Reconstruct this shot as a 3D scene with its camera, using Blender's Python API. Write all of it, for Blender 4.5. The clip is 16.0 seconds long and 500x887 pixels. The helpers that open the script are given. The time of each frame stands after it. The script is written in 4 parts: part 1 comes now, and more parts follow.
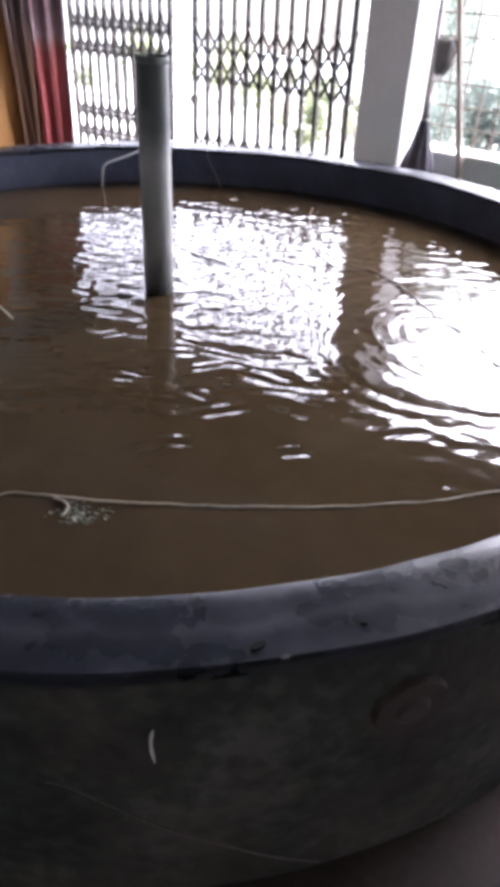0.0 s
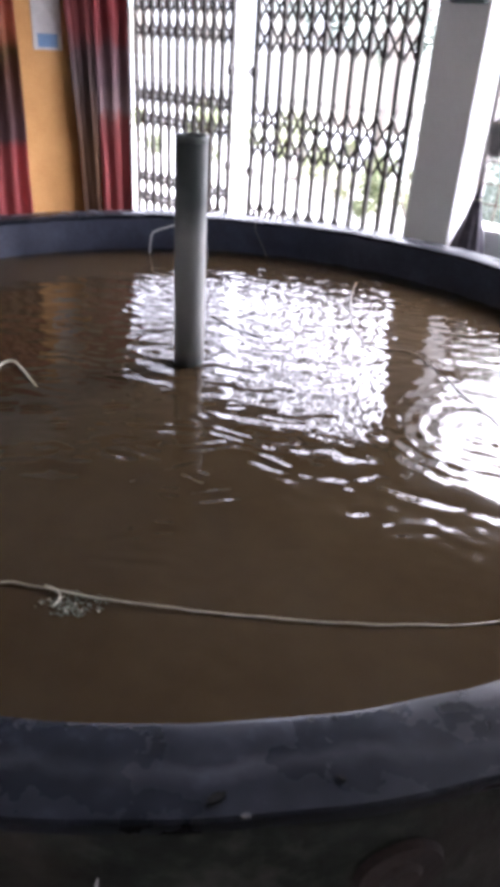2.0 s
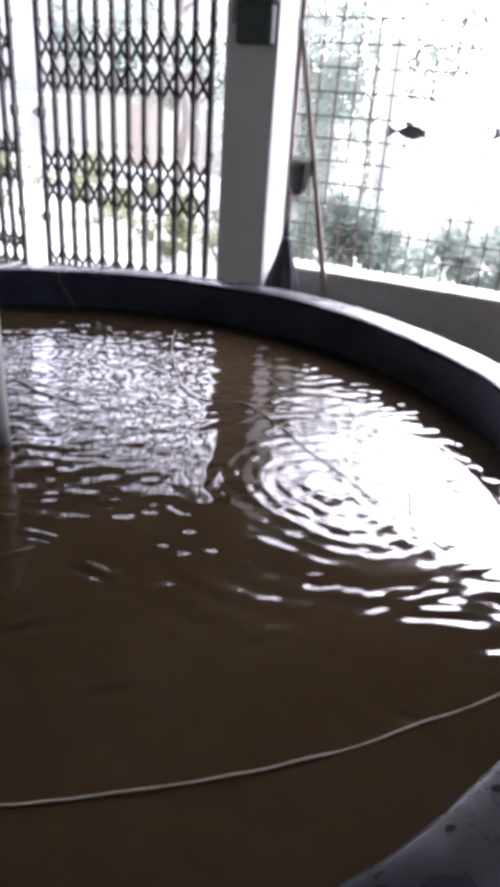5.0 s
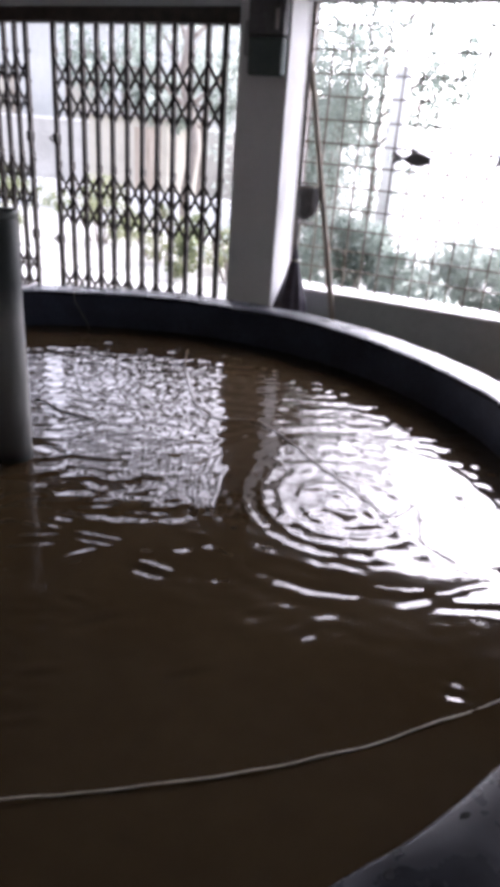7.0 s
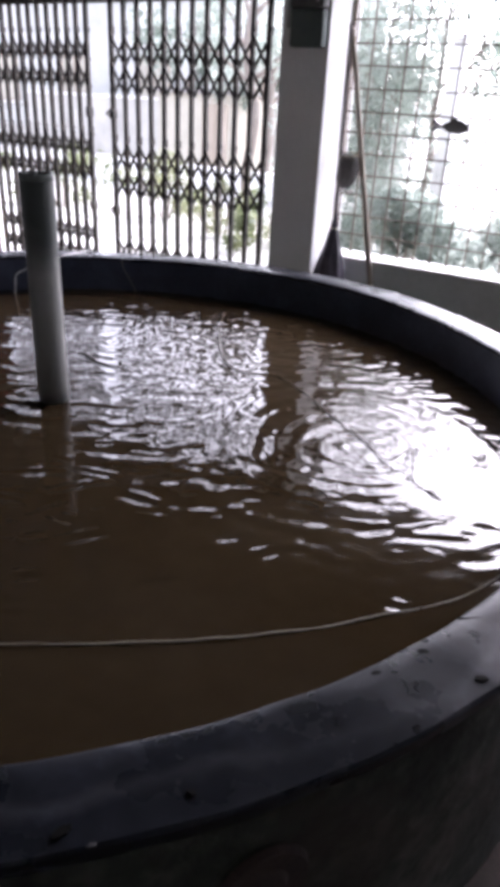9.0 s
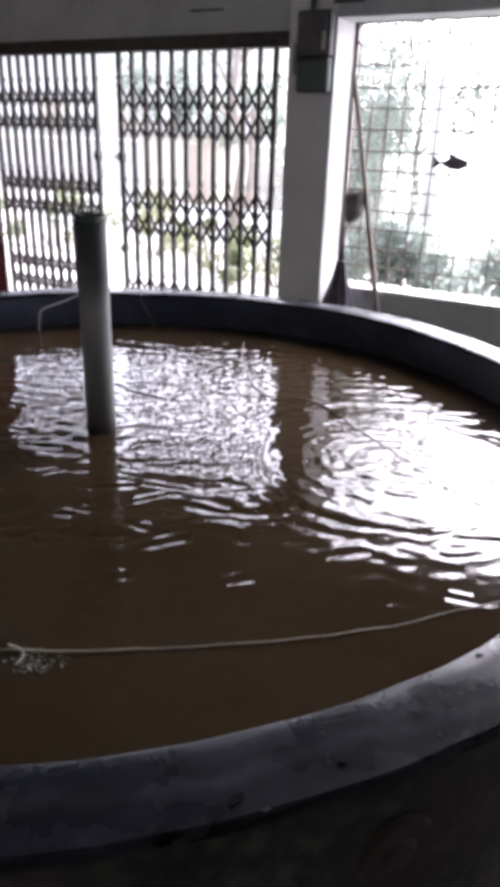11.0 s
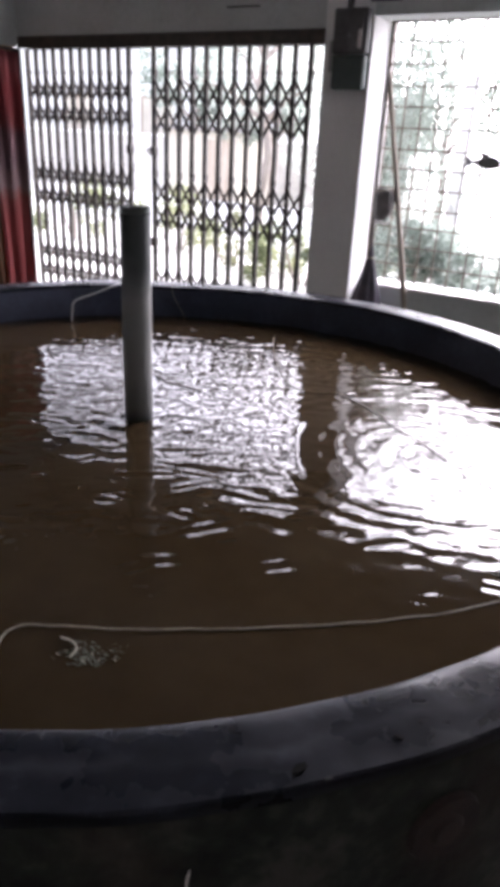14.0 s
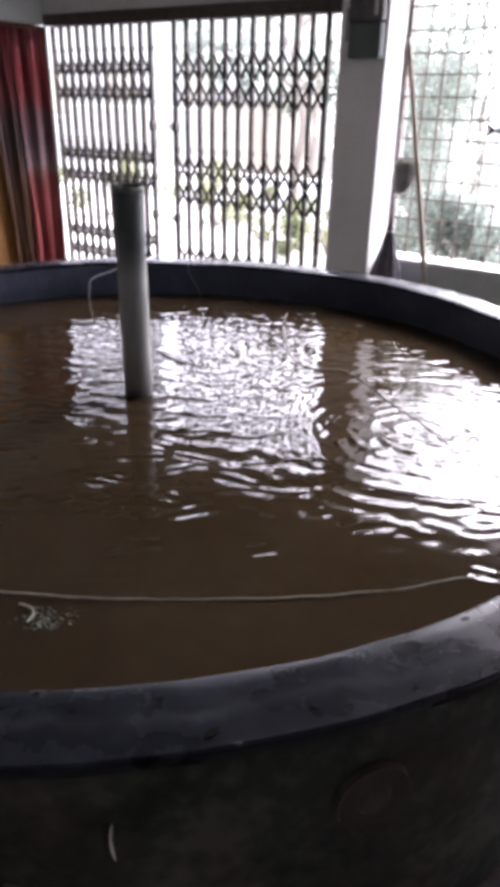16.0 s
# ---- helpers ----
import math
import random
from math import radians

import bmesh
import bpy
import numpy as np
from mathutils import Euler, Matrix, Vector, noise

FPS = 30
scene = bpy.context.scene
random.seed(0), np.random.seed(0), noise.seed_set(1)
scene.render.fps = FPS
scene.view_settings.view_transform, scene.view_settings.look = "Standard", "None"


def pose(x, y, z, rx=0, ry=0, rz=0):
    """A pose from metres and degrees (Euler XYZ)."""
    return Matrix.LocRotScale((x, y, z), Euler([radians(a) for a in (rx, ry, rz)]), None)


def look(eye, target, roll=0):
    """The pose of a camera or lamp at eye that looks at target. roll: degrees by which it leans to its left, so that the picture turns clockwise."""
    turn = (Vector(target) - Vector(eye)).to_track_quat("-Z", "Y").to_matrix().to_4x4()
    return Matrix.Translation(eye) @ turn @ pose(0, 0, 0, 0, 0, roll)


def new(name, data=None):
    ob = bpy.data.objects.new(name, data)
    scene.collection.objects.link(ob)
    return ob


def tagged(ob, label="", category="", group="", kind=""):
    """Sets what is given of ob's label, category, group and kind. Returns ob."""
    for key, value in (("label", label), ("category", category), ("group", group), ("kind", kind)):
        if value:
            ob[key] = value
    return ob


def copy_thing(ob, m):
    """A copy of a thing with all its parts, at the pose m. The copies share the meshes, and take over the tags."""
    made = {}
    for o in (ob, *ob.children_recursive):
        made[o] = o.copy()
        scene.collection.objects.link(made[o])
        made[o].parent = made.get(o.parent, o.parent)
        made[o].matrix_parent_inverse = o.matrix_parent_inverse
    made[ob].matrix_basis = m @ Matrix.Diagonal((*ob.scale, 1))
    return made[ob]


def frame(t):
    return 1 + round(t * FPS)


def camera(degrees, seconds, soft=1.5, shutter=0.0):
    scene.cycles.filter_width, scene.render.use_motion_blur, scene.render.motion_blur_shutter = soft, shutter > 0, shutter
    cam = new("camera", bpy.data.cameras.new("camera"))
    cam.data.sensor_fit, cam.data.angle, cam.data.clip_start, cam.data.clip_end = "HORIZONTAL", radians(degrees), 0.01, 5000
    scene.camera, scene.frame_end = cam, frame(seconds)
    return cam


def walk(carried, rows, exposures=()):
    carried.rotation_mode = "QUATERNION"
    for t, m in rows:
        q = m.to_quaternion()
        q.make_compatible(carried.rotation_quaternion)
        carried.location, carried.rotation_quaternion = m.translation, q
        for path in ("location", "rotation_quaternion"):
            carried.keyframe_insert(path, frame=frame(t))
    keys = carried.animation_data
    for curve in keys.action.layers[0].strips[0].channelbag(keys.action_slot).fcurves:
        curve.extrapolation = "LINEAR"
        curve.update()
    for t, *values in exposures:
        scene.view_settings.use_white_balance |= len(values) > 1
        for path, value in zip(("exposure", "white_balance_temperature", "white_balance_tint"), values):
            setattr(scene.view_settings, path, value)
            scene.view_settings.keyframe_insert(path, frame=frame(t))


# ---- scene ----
cam = camera(39.16, 16.0, soft=6.6)
PATH = [
    (0, (3.792, -4.528, 1.726), (2.851, -3.161, 0.610), 2.87),
    (0.5, (3.773, -4.541, 1.719), (2.830, -3.141, 0.647), 3.64),
    (1, (3.762, -4.579, 1.734), (2.762, -3.171, 0.725), 4.72),
    (1.5, (3.764, -4.502, 1.743), (2.713, -3.127, 0.741), 3.96),
    (2, (3.790, -4.348, 1.755), (2.681, -3.009, 0.767), 3.78),
    (2.5, (3.842, -4.262, 1.757), (2.722, -2.925, 0.778), 2.87),
    (3, (3.827, -4.222, 1.763), (2.755, -2.821, 0.821), 2.20),
    (3.5, (3.726, -4.163, 1.755), (2.726, -2.710, 0.813), 2.12),
    (4, (3.635, -4.126, 1.756), (2.743, -2.597, 0.825), 2.46),
    (4.5, (3.609, -4.075, 1.728), (2.862, -2.447, 0.838), 4.08),
    (7, (3.604, -4.184, 1.763), (2.838, -2.532, 0.936), 4.23),
    (7.5, (3.713, -4.128, 1.756), (2.930, -2.461, 0.976), 4.91),
    (8, (3.877, -4.073, 1.753), (2.992, -2.470, 0.947), 4.45),
    (8.5, (3.925, -4.178, 1.746), (3.004, -2.642, 0.856), 3.40),
    (11, (3.760, -4.554, 1.753), (2.867, -2.954, 0.952), 1.98),
    (11.5, (3.797, -4.603, 1.785), (2.887, -3.000, 1.035), 2.28),
    (12, (3.800, -4.603, 1.797), (2.866, -3.008, 1.049), 2.04),
    (12.5, (3.727, -4.635, 1.774), (2.766, -3.040, 1.044), 3.22),
    (13, (3.727, -4.653, 1.794), (2.816, -3.040, 1.041), 3.22),
    (13.5, (3.722, -4.635, 1.757), (2.802, -3.025, 1.008), 4.04),
    (14, (3.704, -4.647, 1.747), (2.784, -3.067, 0.937), 2.90),
    (14.5, (3.713, -4.627, 1.768), (2.755, -3.088, 0.923), 3.38),
    (15, (3.738, -4.654, 1.766), (2.781, -3.118, 0.913), 2.77),
    (15.5, (3.774, -4.556, 1.732), (2.774, -3.059, 0.861), 1.70),
    (16, (3.906, -4.547, 1.768), (2.887, -3.066, 0.892), 1.36),
]
EXPOSURES = [(0, 0.94, 5890, 24), (2, 0.82, 5900, 24), (3.5, 0.42, 5860, 24), (4.5, 0.0, 5840, 24), (7, -0.62, 5970, 25), (8.5, -0.53, 5970, 25), (11, -0.14, 6030, 25), (14, -0.14, 6120, 25), (16, 0.18, 6110, 26)]
walk(cam, [(t, look(eye, target, roll)) for t, eye, target, roll in PATH], EXPOSURES)
SKY, SUN, WAVE, RINGS = 1.55, 0.5, 0.0136, 0.00095

# ---------------- light ----------------
world = bpy.data.worlds.new("overcast_sky")
scene.world = world
world.use_nodes = True
wn = world.node_tree
wn.nodes.clear()
sky = wn.nodes.new("ShaderNodeTexSky")
sky.sky_type = "NISHITA"
sky.sun_disc = False
sky.sun_elevation, sky.sun_rotation = radians(36), radians(5)
sky.air_density, sky.dust_density, sky.ozone_density = 1.0, 4.0, 1.0
hs = wn.nodes.new("ShaderNodeHueSaturation")
hs.inputs["Saturation"].default_value = 0.22
bg = wn.nodes.new("ShaderNodeBackground")
bg.inputs["Strength"].default_value = SKY
wo = wn.nodes.new("ShaderNodeOutputWorld")
wn.links.new(sky.outputs[0], hs.inputs["Color"])
wn.links.new(hs.outputs[0], bg.inputs["Color"])
wn.links.new(bg.outputs[0], wo.inputs["Surface"])
sun_data = bpy.data.lights.new("sun", "SUN")
sun_data.energy, sun_data.angle, sun_data.color = SUN, radians(46), (1.0, 0.98, 0.95)
sun = new("sun", sun_data)
sun.matrix_world = look((-2.6, 8.6, 4.2), (0, 0, 0))


# ---------------- materials ----------------
def mat(name, cols, rough=0.7, metal=0.0, scale=6.0, fine=60.0, bump=0.15, spec=0.5, stretch=(1, 1, 1), bump_dist=0.01, rvar=0.12, island=0.0, lo=0.32, hi=0.68, detail=6):
    """cols: two or three base colours blended by a broad and a fine noise."""
    m = bpy.data.materials.new(name)
    m.use_nodes = True
    t = m.node_tree
    b = t.nodes["Principled BSDF"]
    tc = t.nodes.new("ShaderNodeTexCoord")
    mp = t.nodes.new("ShaderNodeMapping")
    mp.inputs["Scale"].default_value = stretch
    t.links.new(tc.outputs["Object"], mp.inputs["Vector"])
    n1 = t.nodes.new("ShaderNodeTexNoise")
    n1.inputs["Scale"].default_value, n1.inputs["Detail"].default_value, n1.inputs["Roughness"].default_value = scale, detail, 0.6
    n2 = t.nodes.new("ShaderNodeTexNoise")
    n2.inputs["Scale"].default_value, n2.inputs["Detail"].default_value = fine, 4
    for n in (n1, n2):
        t.links.new(mp.outputs[0], n.inputs["Vector"])
    mx = t.nodes.new("ShaderNodeMath")
    mx.operation = "MULTIPLY_ADD"
    mx.inputs[1].default_value = 0.3
    t.links.new(n2.outputs["Fac"], mx.inputs[0])
    sc = t.nodes.new("ShaderNodeMath")
    sc.operation = "MULTIPLY"
    sc.inputs[1].default_value = 0.7
    t.links.new(n1.outputs["Fac"], sc.inputs[0])
    t.links.new(sc.outputs[0], mx.inputs[2])
    fac = mx.outputs[0]
    if island:
        oi = t.nodes.new("ShaderNodeObjectInfo")
        ge = t.nodes.new("ShaderNodeNewGeometry")
        a1 = t.nodes.new("ShaderNodeMath")
        a1.operation = "ADD"
        t.links.new(oi.outputs["Random"], a1.inputs[0])
        t.links.new(ge.outputs["Random Per Island"], a1.inputs[1])
        a2 = t.nodes.new("ShaderNodeMath")
        a2.operation = "MULTIPLY_ADD"
        a2.inputs[1].default_value = island * 0.5
        t.links.new(a1.outputs[0], a2.inputs[0])
        a3 = t.nodes.new("ShaderNodeMath")
        a3.operation = "SUBTRACT"
        a3.inputs[1].default_value = island * 0.5
        t.links.new(fac, a3.inputs[0])
        t.links.new(a3.outputs[0], a2.inputs[2])
        fac = a2.outputs[0]
    cr = t.nodes.new("ShaderNodeValToRGB")
    cr.color_ramp.elements[0].position, cr.color_ramp.elements[1].position = lo, hi
    cr.color_ramp.elements[0].color = (*cols[0], 1)
    cr.color_ramp.elements[1].color = (*cols[-1], 1)
    if len(cols) == 3:
        e = cr.color_ramp.elements.new((lo + hi) / 2)
        e.color = (*cols[1], 1)
    t.links.new(fac, cr.inputs["Fac"])
    t.links.new(cr.outputs[0], b.inputs["Base Color"])
    mr = t.nodes.new("ShaderNodeMapRange")
    mr.inputs["To Min"].default_value, mr.inputs["To Max"].default_value = max(0.02, rough - rvar), min(1, rough + rvar)
    t.links.new(n1.outputs["Fac"], mr.inputs["Value"])
    t.links.new(mr.outputs[0], b.inputs["Roughness"])
    b.inputs["Metallic"].default_value = metal
    b.inputs["Specular IOR Level"].default_value = spec
    if bump:
        bp = t.nodes.new("ShaderNodeBump")
        bp.inputs["Strength"].default_value, bp.inputs["Distance"].default_value = bump, bump_dist
        t.links.new(fac, bp.inputs["Height"])
        t.links.new(bp.outputs[0], b.inputs["Normal"])
    return m


def banded(name, stops, rough=0.85, wobble=0.06):
    """Cloth with printed bands that follow height, softened by noise."""
    m = mat(name, [(0.5, 0.5, 0.5), (0.6, 0.6, 0.6)], rough, scale=9, fine=300, bump=0.1, bump_dist=0.003, spec=0.2)
    t = m.node_tree
    b = t.nodes["Principled BSDF"]
    tc = t.nodes.new("ShaderNodeTexCoord")
    sp = t.nodes.new("ShaderNodeSeparateXYZ")
    t.links.new(tc.outputs["Object"], sp.inputs[0])
    nz = t.nodes.new("ShaderNodeTexNoise")
    nz.inputs["Scale"].default_value = 7
    t.links.new(tc.outputs["Object"], nz.inputs["Vector"])
    ad = t.nodes.new("ShaderNodeMath")
    ad.operation = "MULTIPLY_ADD"
    ad.inputs[1].default_value = wobble
    t.links.new(nz.outputs["Fac"], ad.inputs[0])
    sc = t.nodes.new("ShaderNodeMath")
    sc.operation = "DIVIDE"
    sc.inputs[1].default_value = 2.4
    t.links.new(sp.outputs["Z"], sc.inputs[0])
    t.links.new(sc.outputs[0], ad.inputs[2])
    cr = t.nodes.new("ShaderNodeValToRGB")
    els = cr.color_ramp.elements
    els[0].position, els[0].color = stops[0][0] / 2.4 + wobble / 2, (*stops[0][1], 1)
    els[1].position, els[1].color = min(1, stops[-1][0] / 2.4 + wobble / 2), (*stops[-1][1], 1)
    for z, c in stops[1:-1]:
        e = els.new(min(0.999, z / 2.4 + wobble / 2))
        e.color = (*c, 1)
    t.links.new(ad.outputs[0], cr.inputs["Fac"])
    t.links.new(cr.outputs[0], b.inputs["Base Color"])
    return m


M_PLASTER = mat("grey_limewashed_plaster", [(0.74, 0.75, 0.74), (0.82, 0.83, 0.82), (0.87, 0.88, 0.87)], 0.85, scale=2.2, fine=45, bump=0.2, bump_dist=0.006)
M_WHITE = mat("white_lime_plaster", [(0.62, 0.61, 0.57), (0.74, 0.73, 0.70), (0.8, 0.79, 0.77)], 0.85, scale=2.6, fine=40, bump=0.2, bump_dist=0.006)
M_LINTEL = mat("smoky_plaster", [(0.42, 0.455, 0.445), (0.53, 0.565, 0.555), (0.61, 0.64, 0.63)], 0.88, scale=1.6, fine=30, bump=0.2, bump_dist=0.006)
M_ORANGE = mat("orange_distemper", [(0.52, 0.25, 0.07), (0.60, 0.31, 0.10), (0.64, 0.35, 0.13)], 0.8, scale=2.5, fine=50, bump=0.12, bump_dist=0.004)
# For walls out of view: near white, to bounce light onto the column.
M_BACKWALL = mat("bounce_pale_distemper", [(0.74, 0.75, 0.74), (0.82, 0.83, 0.82)], 0.85, scale=2.0, fine=40)
# Ceiling out of view, greyed to weaken its pale reflection in the water.
M_CEIL = mat("dimmed_ceiling", [(0.4, 0.4, 0.38), (0.52, 0.52, 0.5)], 0.9, scale=1.4, fine=30)
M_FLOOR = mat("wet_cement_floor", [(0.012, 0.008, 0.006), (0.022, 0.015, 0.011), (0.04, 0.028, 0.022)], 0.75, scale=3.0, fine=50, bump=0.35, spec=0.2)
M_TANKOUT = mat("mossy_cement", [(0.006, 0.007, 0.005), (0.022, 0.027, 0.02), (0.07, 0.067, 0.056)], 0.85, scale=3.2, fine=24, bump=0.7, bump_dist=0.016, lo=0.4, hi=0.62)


def rust_patches(m, colour, scale, amount):
    """Broad brown seep stains over a material's own colour."""
    t = m.node_tree
    tc, nz, rng, mx = t.nodes.new("ShaderNodeTexCoord"), t.nodes.new("ShaderNodeTexNoise"), t.nodes.new("ShaderNodeMapRange"), t.nodes.new("ShaderNodeMixRGB")
    nz.inputs["Scale"].default_value, nz.inputs["Detail"].default_value, nz.inputs["Roughness"].default_value = scale, 7, 0.62
    rng.inputs["From Min"].default_value, rng.inputs["From Max"].default_value = 0.5, 0.62
    rng.inputs["To Max"].default_value = amount
    mx.inputs[2].default_value = (*colour, 1)
    t.links.new(tc.outputs["Object"], nz.inputs["Vector"])
    t.links.new(nz.outputs["Fac"], rng.inputs["Value"])
    t.links.new(rng.outputs[0], mx.inputs[0])
    t.links.new(t.nodes["Color Ramp"].outputs[0], mx.inputs[1])
    t.links.new(mx.outputs[0], t.nodes["Principled BSDF"].inputs["Base Color"])


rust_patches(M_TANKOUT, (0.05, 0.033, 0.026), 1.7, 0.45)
M_COPING = mat("worn_blue_grey_paint", [(0.004, 0.005, 0.008), (0.014, 0.0165, 0.025), (0.08, 0.088, 0.117)], 0.36, spec=0.3, scale=2.6, fine=26, bump=0.3, bump_dist=0.007, lo=0.36, hi=0.72, rvar=0.2)
def worn_line(m, r0, width, colour):
    """A pale rubbed line that runs round the rim, broken by noise."""
    t = m.node_tree
    tc, ln = t.nodes.new("ShaderNodeTexCoord"), t.nodes.new("ShaderNodeVectorMath")
    flat = t.nodes.new("ShaderNodeVectorMath")
    flat.operation, ln.operation = "MULTIPLY", "LENGTH"
    flat.inputs[1].default_value = (1, 1, 0)
    t.links.new(tc.outputs["Object"], flat.inputs[0])
    t.links.new(flat.outputs[0], ln.inputs[0])
    nz = t.nodes.new("ShaderNodeTexNoise")
    nz.inputs["Scale"].default_value, nz.inputs["Detail"].default_value = 3.4, 6
    t.links.new(tc.outputs["Object"], nz.inputs["Vector"])
    off = t.nodes.new("ShaderNodeMath")
    off.operation = "MULTIPLY_ADD"
    off.inputs[1].default_value = 0.26
    t.links.new(nz.outputs["Fac"], off.inputs[0])
    t.links.new(ln.outputs["Value"], off.inputs[2])
    sub = t.nodes.new("ShaderNodeMath")
    sub.operation = "SUBTRACT"
    sub.inputs[1].default_value = r0 + 0.13
    t.links.new(off.outputs[0], sub.inputs[0])
    ab = t.nodes.new("ShaderNodeMath")
    ab.operation = "ABSOLUTE"
    t.links.new(sub.outputs[0], ab.inputs[0])
    rng = t.nodes.new("ShaderNodeMapRange")
    rng.inputs["From Min"].default_value, rng.inputs["From Max"].default_value = width, 0.0
    rng.inputs["To Min"].default_value, rng.inputs["To Max"].default_value = 0.0, 0.3
    t.links.new(ab.outputs[0], rng.inputs["Value"])
    cut = t.nodes.new("ShaderNodeMath")
    cut.operation = "MULTIPLY"
    n2 = t.nodes.new("ShaderNodeTexNoise")
    n2.inputs["Scale"].default_value = 4.5
    t.links.new(tc.outputs["Object"], n2.inputs["Vector"])
    t.links.new(rng.outputs[0], cut.inputs[0])
    t.links.new(n2.outputs["Fac"], cut.inputs[1])
    mx = t.nodes.new("ShaderNodeMixRGB")
    mx.inputs[2].default_value = (*colour, 1)
    t.links.new(cut.outputs[0], mx.inputs[0])
    t.links.new(t.nodes["Color Ramp"].outputs[0], mx.inputs[1])
    b = t.nodes["Principled BSDF"]
    big = t.nodes.new("ShaderNodeTexNoise")
    big.inputs["Scale"].default_value, big.inputs["Detail"].default_value, big.inputs["Roughness"].default_value = 5.0, 5, 0.55
    t.links.new(tc.outputs["Object"], big.inputs["Vector"])
    step = t.nodes.new("ShaderNodeMapRange")
    step.inputs["From Min"].default_value, step.inputs["From Max"].default_value = 0.36, 0.68
    step.inputs["To Min"].default_value, step.inputs["To Max"].default_value = 0.0, 0.6
    t.links.new(big.outputs["Fac"], step.inputs["Value"])
    damp = t.nodes.new("ShaderNodeMixRGB")
    damp.inputs[2].default_value = (0.008, 0.01, 0.013, 1)
    t.links.new(step.outputs[0], damp.inputs[0])
    t.links.new(mx.outputs[0], damp.inputs[1])
    t.links.new(damp.outputs[0], b.inputs["Base Color"])
    # damp patches are smoother
    wet, mul = t.nodes.new("ShaderNodeMath"), t.nodes.new("ShaderNodeMath")
    wet.operation, mul.operation = "MULTIPLY_ADD", "MULTIPLY"
    wet.inputs[1].default_value, wet.inputs[2].default_value = -0.6, 0.95
    t.links.new(step.outputs[0], wet.inputs[0])
    t.links.new(wet.outputs[0], mul.inputs[0])
    t.links.new(t.nodes["Map Range"].outputs[0], mul.inputs[1])
    t.links.new(mul.outputs[0], b.inputs["Roughness"])


worn_line(M_COPING, 1.965, 0.022, (0.22, 0.22, 0.25))
M_LINING = mat("dark_blue_paint", [(0.013, 0.0155, 0.028), (0.024, 0.0285, 0.047), (0.042, 0.049, 0.074)], 0.5, spec=0.3, scale=4.0, fine=50, bump=0.25, bump_dist=0.006)
M_GATE = mat("weathered_iron", [(0.032, 0.029, 0.026), (0.065, 0.057, 0.05), (0.105, 0.086, 0.068)], 0.65, metal=0.15, scale=14, fine=160, bump=0.25, bump_dist=0.002)
M_PIPE = mat("dirty_grey_plastic", [(0.24, 0.245, 0.235), (0.36, 0.365, 0.355), (0.46, 0.46, 0.45)], 0.42, scale=5, fine=60, stretch=(1, 1, 0.35), bump=0.12, bump_dist=0.002)
M_PIPETOP = mat("slimy_dark_plastic", [(0.04, 0.05, 0.045), (0.08, 0.095, 0.09), (0.14, 0.15, 0.14)], 0.5, scale=8, fine=70, bump=0.3, bump_dist=0.003)
M_ROPE = mat("pale_nylon_rope", [(0.36, 0.34, 0.26), (0.55, 0.53, 0.43)], 0.6, scale=25, fine=200, bump=0.3, bump_dist=0.002)
M_TUBE = mat("clear_airline_tube", [(0.45, 0.46, 0.44), (0.6, 0.6, 0.58)], 0.3, scale=15, fine=80, bump=0)
M_DTUBE = mat("dull_airline_tube", [(0.1, 0.09, 0.075), (0.17, 0.15, 0.125)], 0.35, scale=15, fine=80, bump=0)
M_WEED = mat("green_algae", [(0.045, 0.058, 0.032), (0.085, 0.1, 0.065), (0.15, 0.165, 0.12)], 0.45, scale=20, fine=100, bump=0.2, bump_dist=0.003)
M_BOX = mat("soot_black_wood", [(0.06, 0.06, 0.062), (0.105, 0.105, 0.106), (0.16, 0.16, 0.158)], 0.7, scale=9, fine=60)
M_BOXGREEN = mat("faded_green_enamel", [(0.06, 0.085, 0.08), (0.1, 0.13, 0.12)], 0.6, scale=9, fine=60)
M_LABEL = mat("pale_paper", [(0.5, 0.47, 0.45), (0.66, 0.62, 0.6)], 0.8, scale=12, fine=90, bump=0.05)
M_BLUEPAPER = mat("blue_ink", [(0.14, 0.24, 0.42), (0.2, 0.32, 0.5)], 0.8, scale=12, fine=90, bump=0.05)
M_WOOD = mat("dry_bamboo", [(0.26, 0.22, 0.17), (0.36, 0.31, 0.25), (0.45, 0.4, 0.33)], 0.7, scale=10, fine=90, stretch=(1, 1, 0.1))
M_BAG = mat("dusty_purple_plastic", [(0.035, 0.03, 0.045), (0.07, 0.06, 0.08), (0.13, 0.115, 0.14)], 0.5, scale=8, fine=60, bump=0.4)
M_NET = mat("dark_netting", [(0.12, 0.115, 0.11), (0.25, 0.235, 0.23)], 0.8, scale=20, fine=120, bump=0.6)
M_GRILLE = mat("brown_rusty_wire", [(0.10, 0.075, 0.055), (0.17, 0.13, 0.10)], 0.7, metal=0.2, scale=15, fine=120)
M_FISH = mat("dark_tin", [(0.16, 0.16, 0.165), (0.26, 0.26, 0.265)], 0.5, metal=0.4, scale=10, fine=90)
M_RUST = mat("rusty_brown_iron", [(0.014, 0.009, 0.008), (0.03, 0.019, 0.016), (0.055, 0.035, 0.029)], 0.8, scale=9, fine=80, bump=0.4)
M_YARD = mat("pale_yard_cement", [(0.34, 0.33, 0.30), (0.46, 0.45, 0.41), (0.55, 0.54, 0.5)], 0.85, scale=0.9, fine=14, bump=0.2)
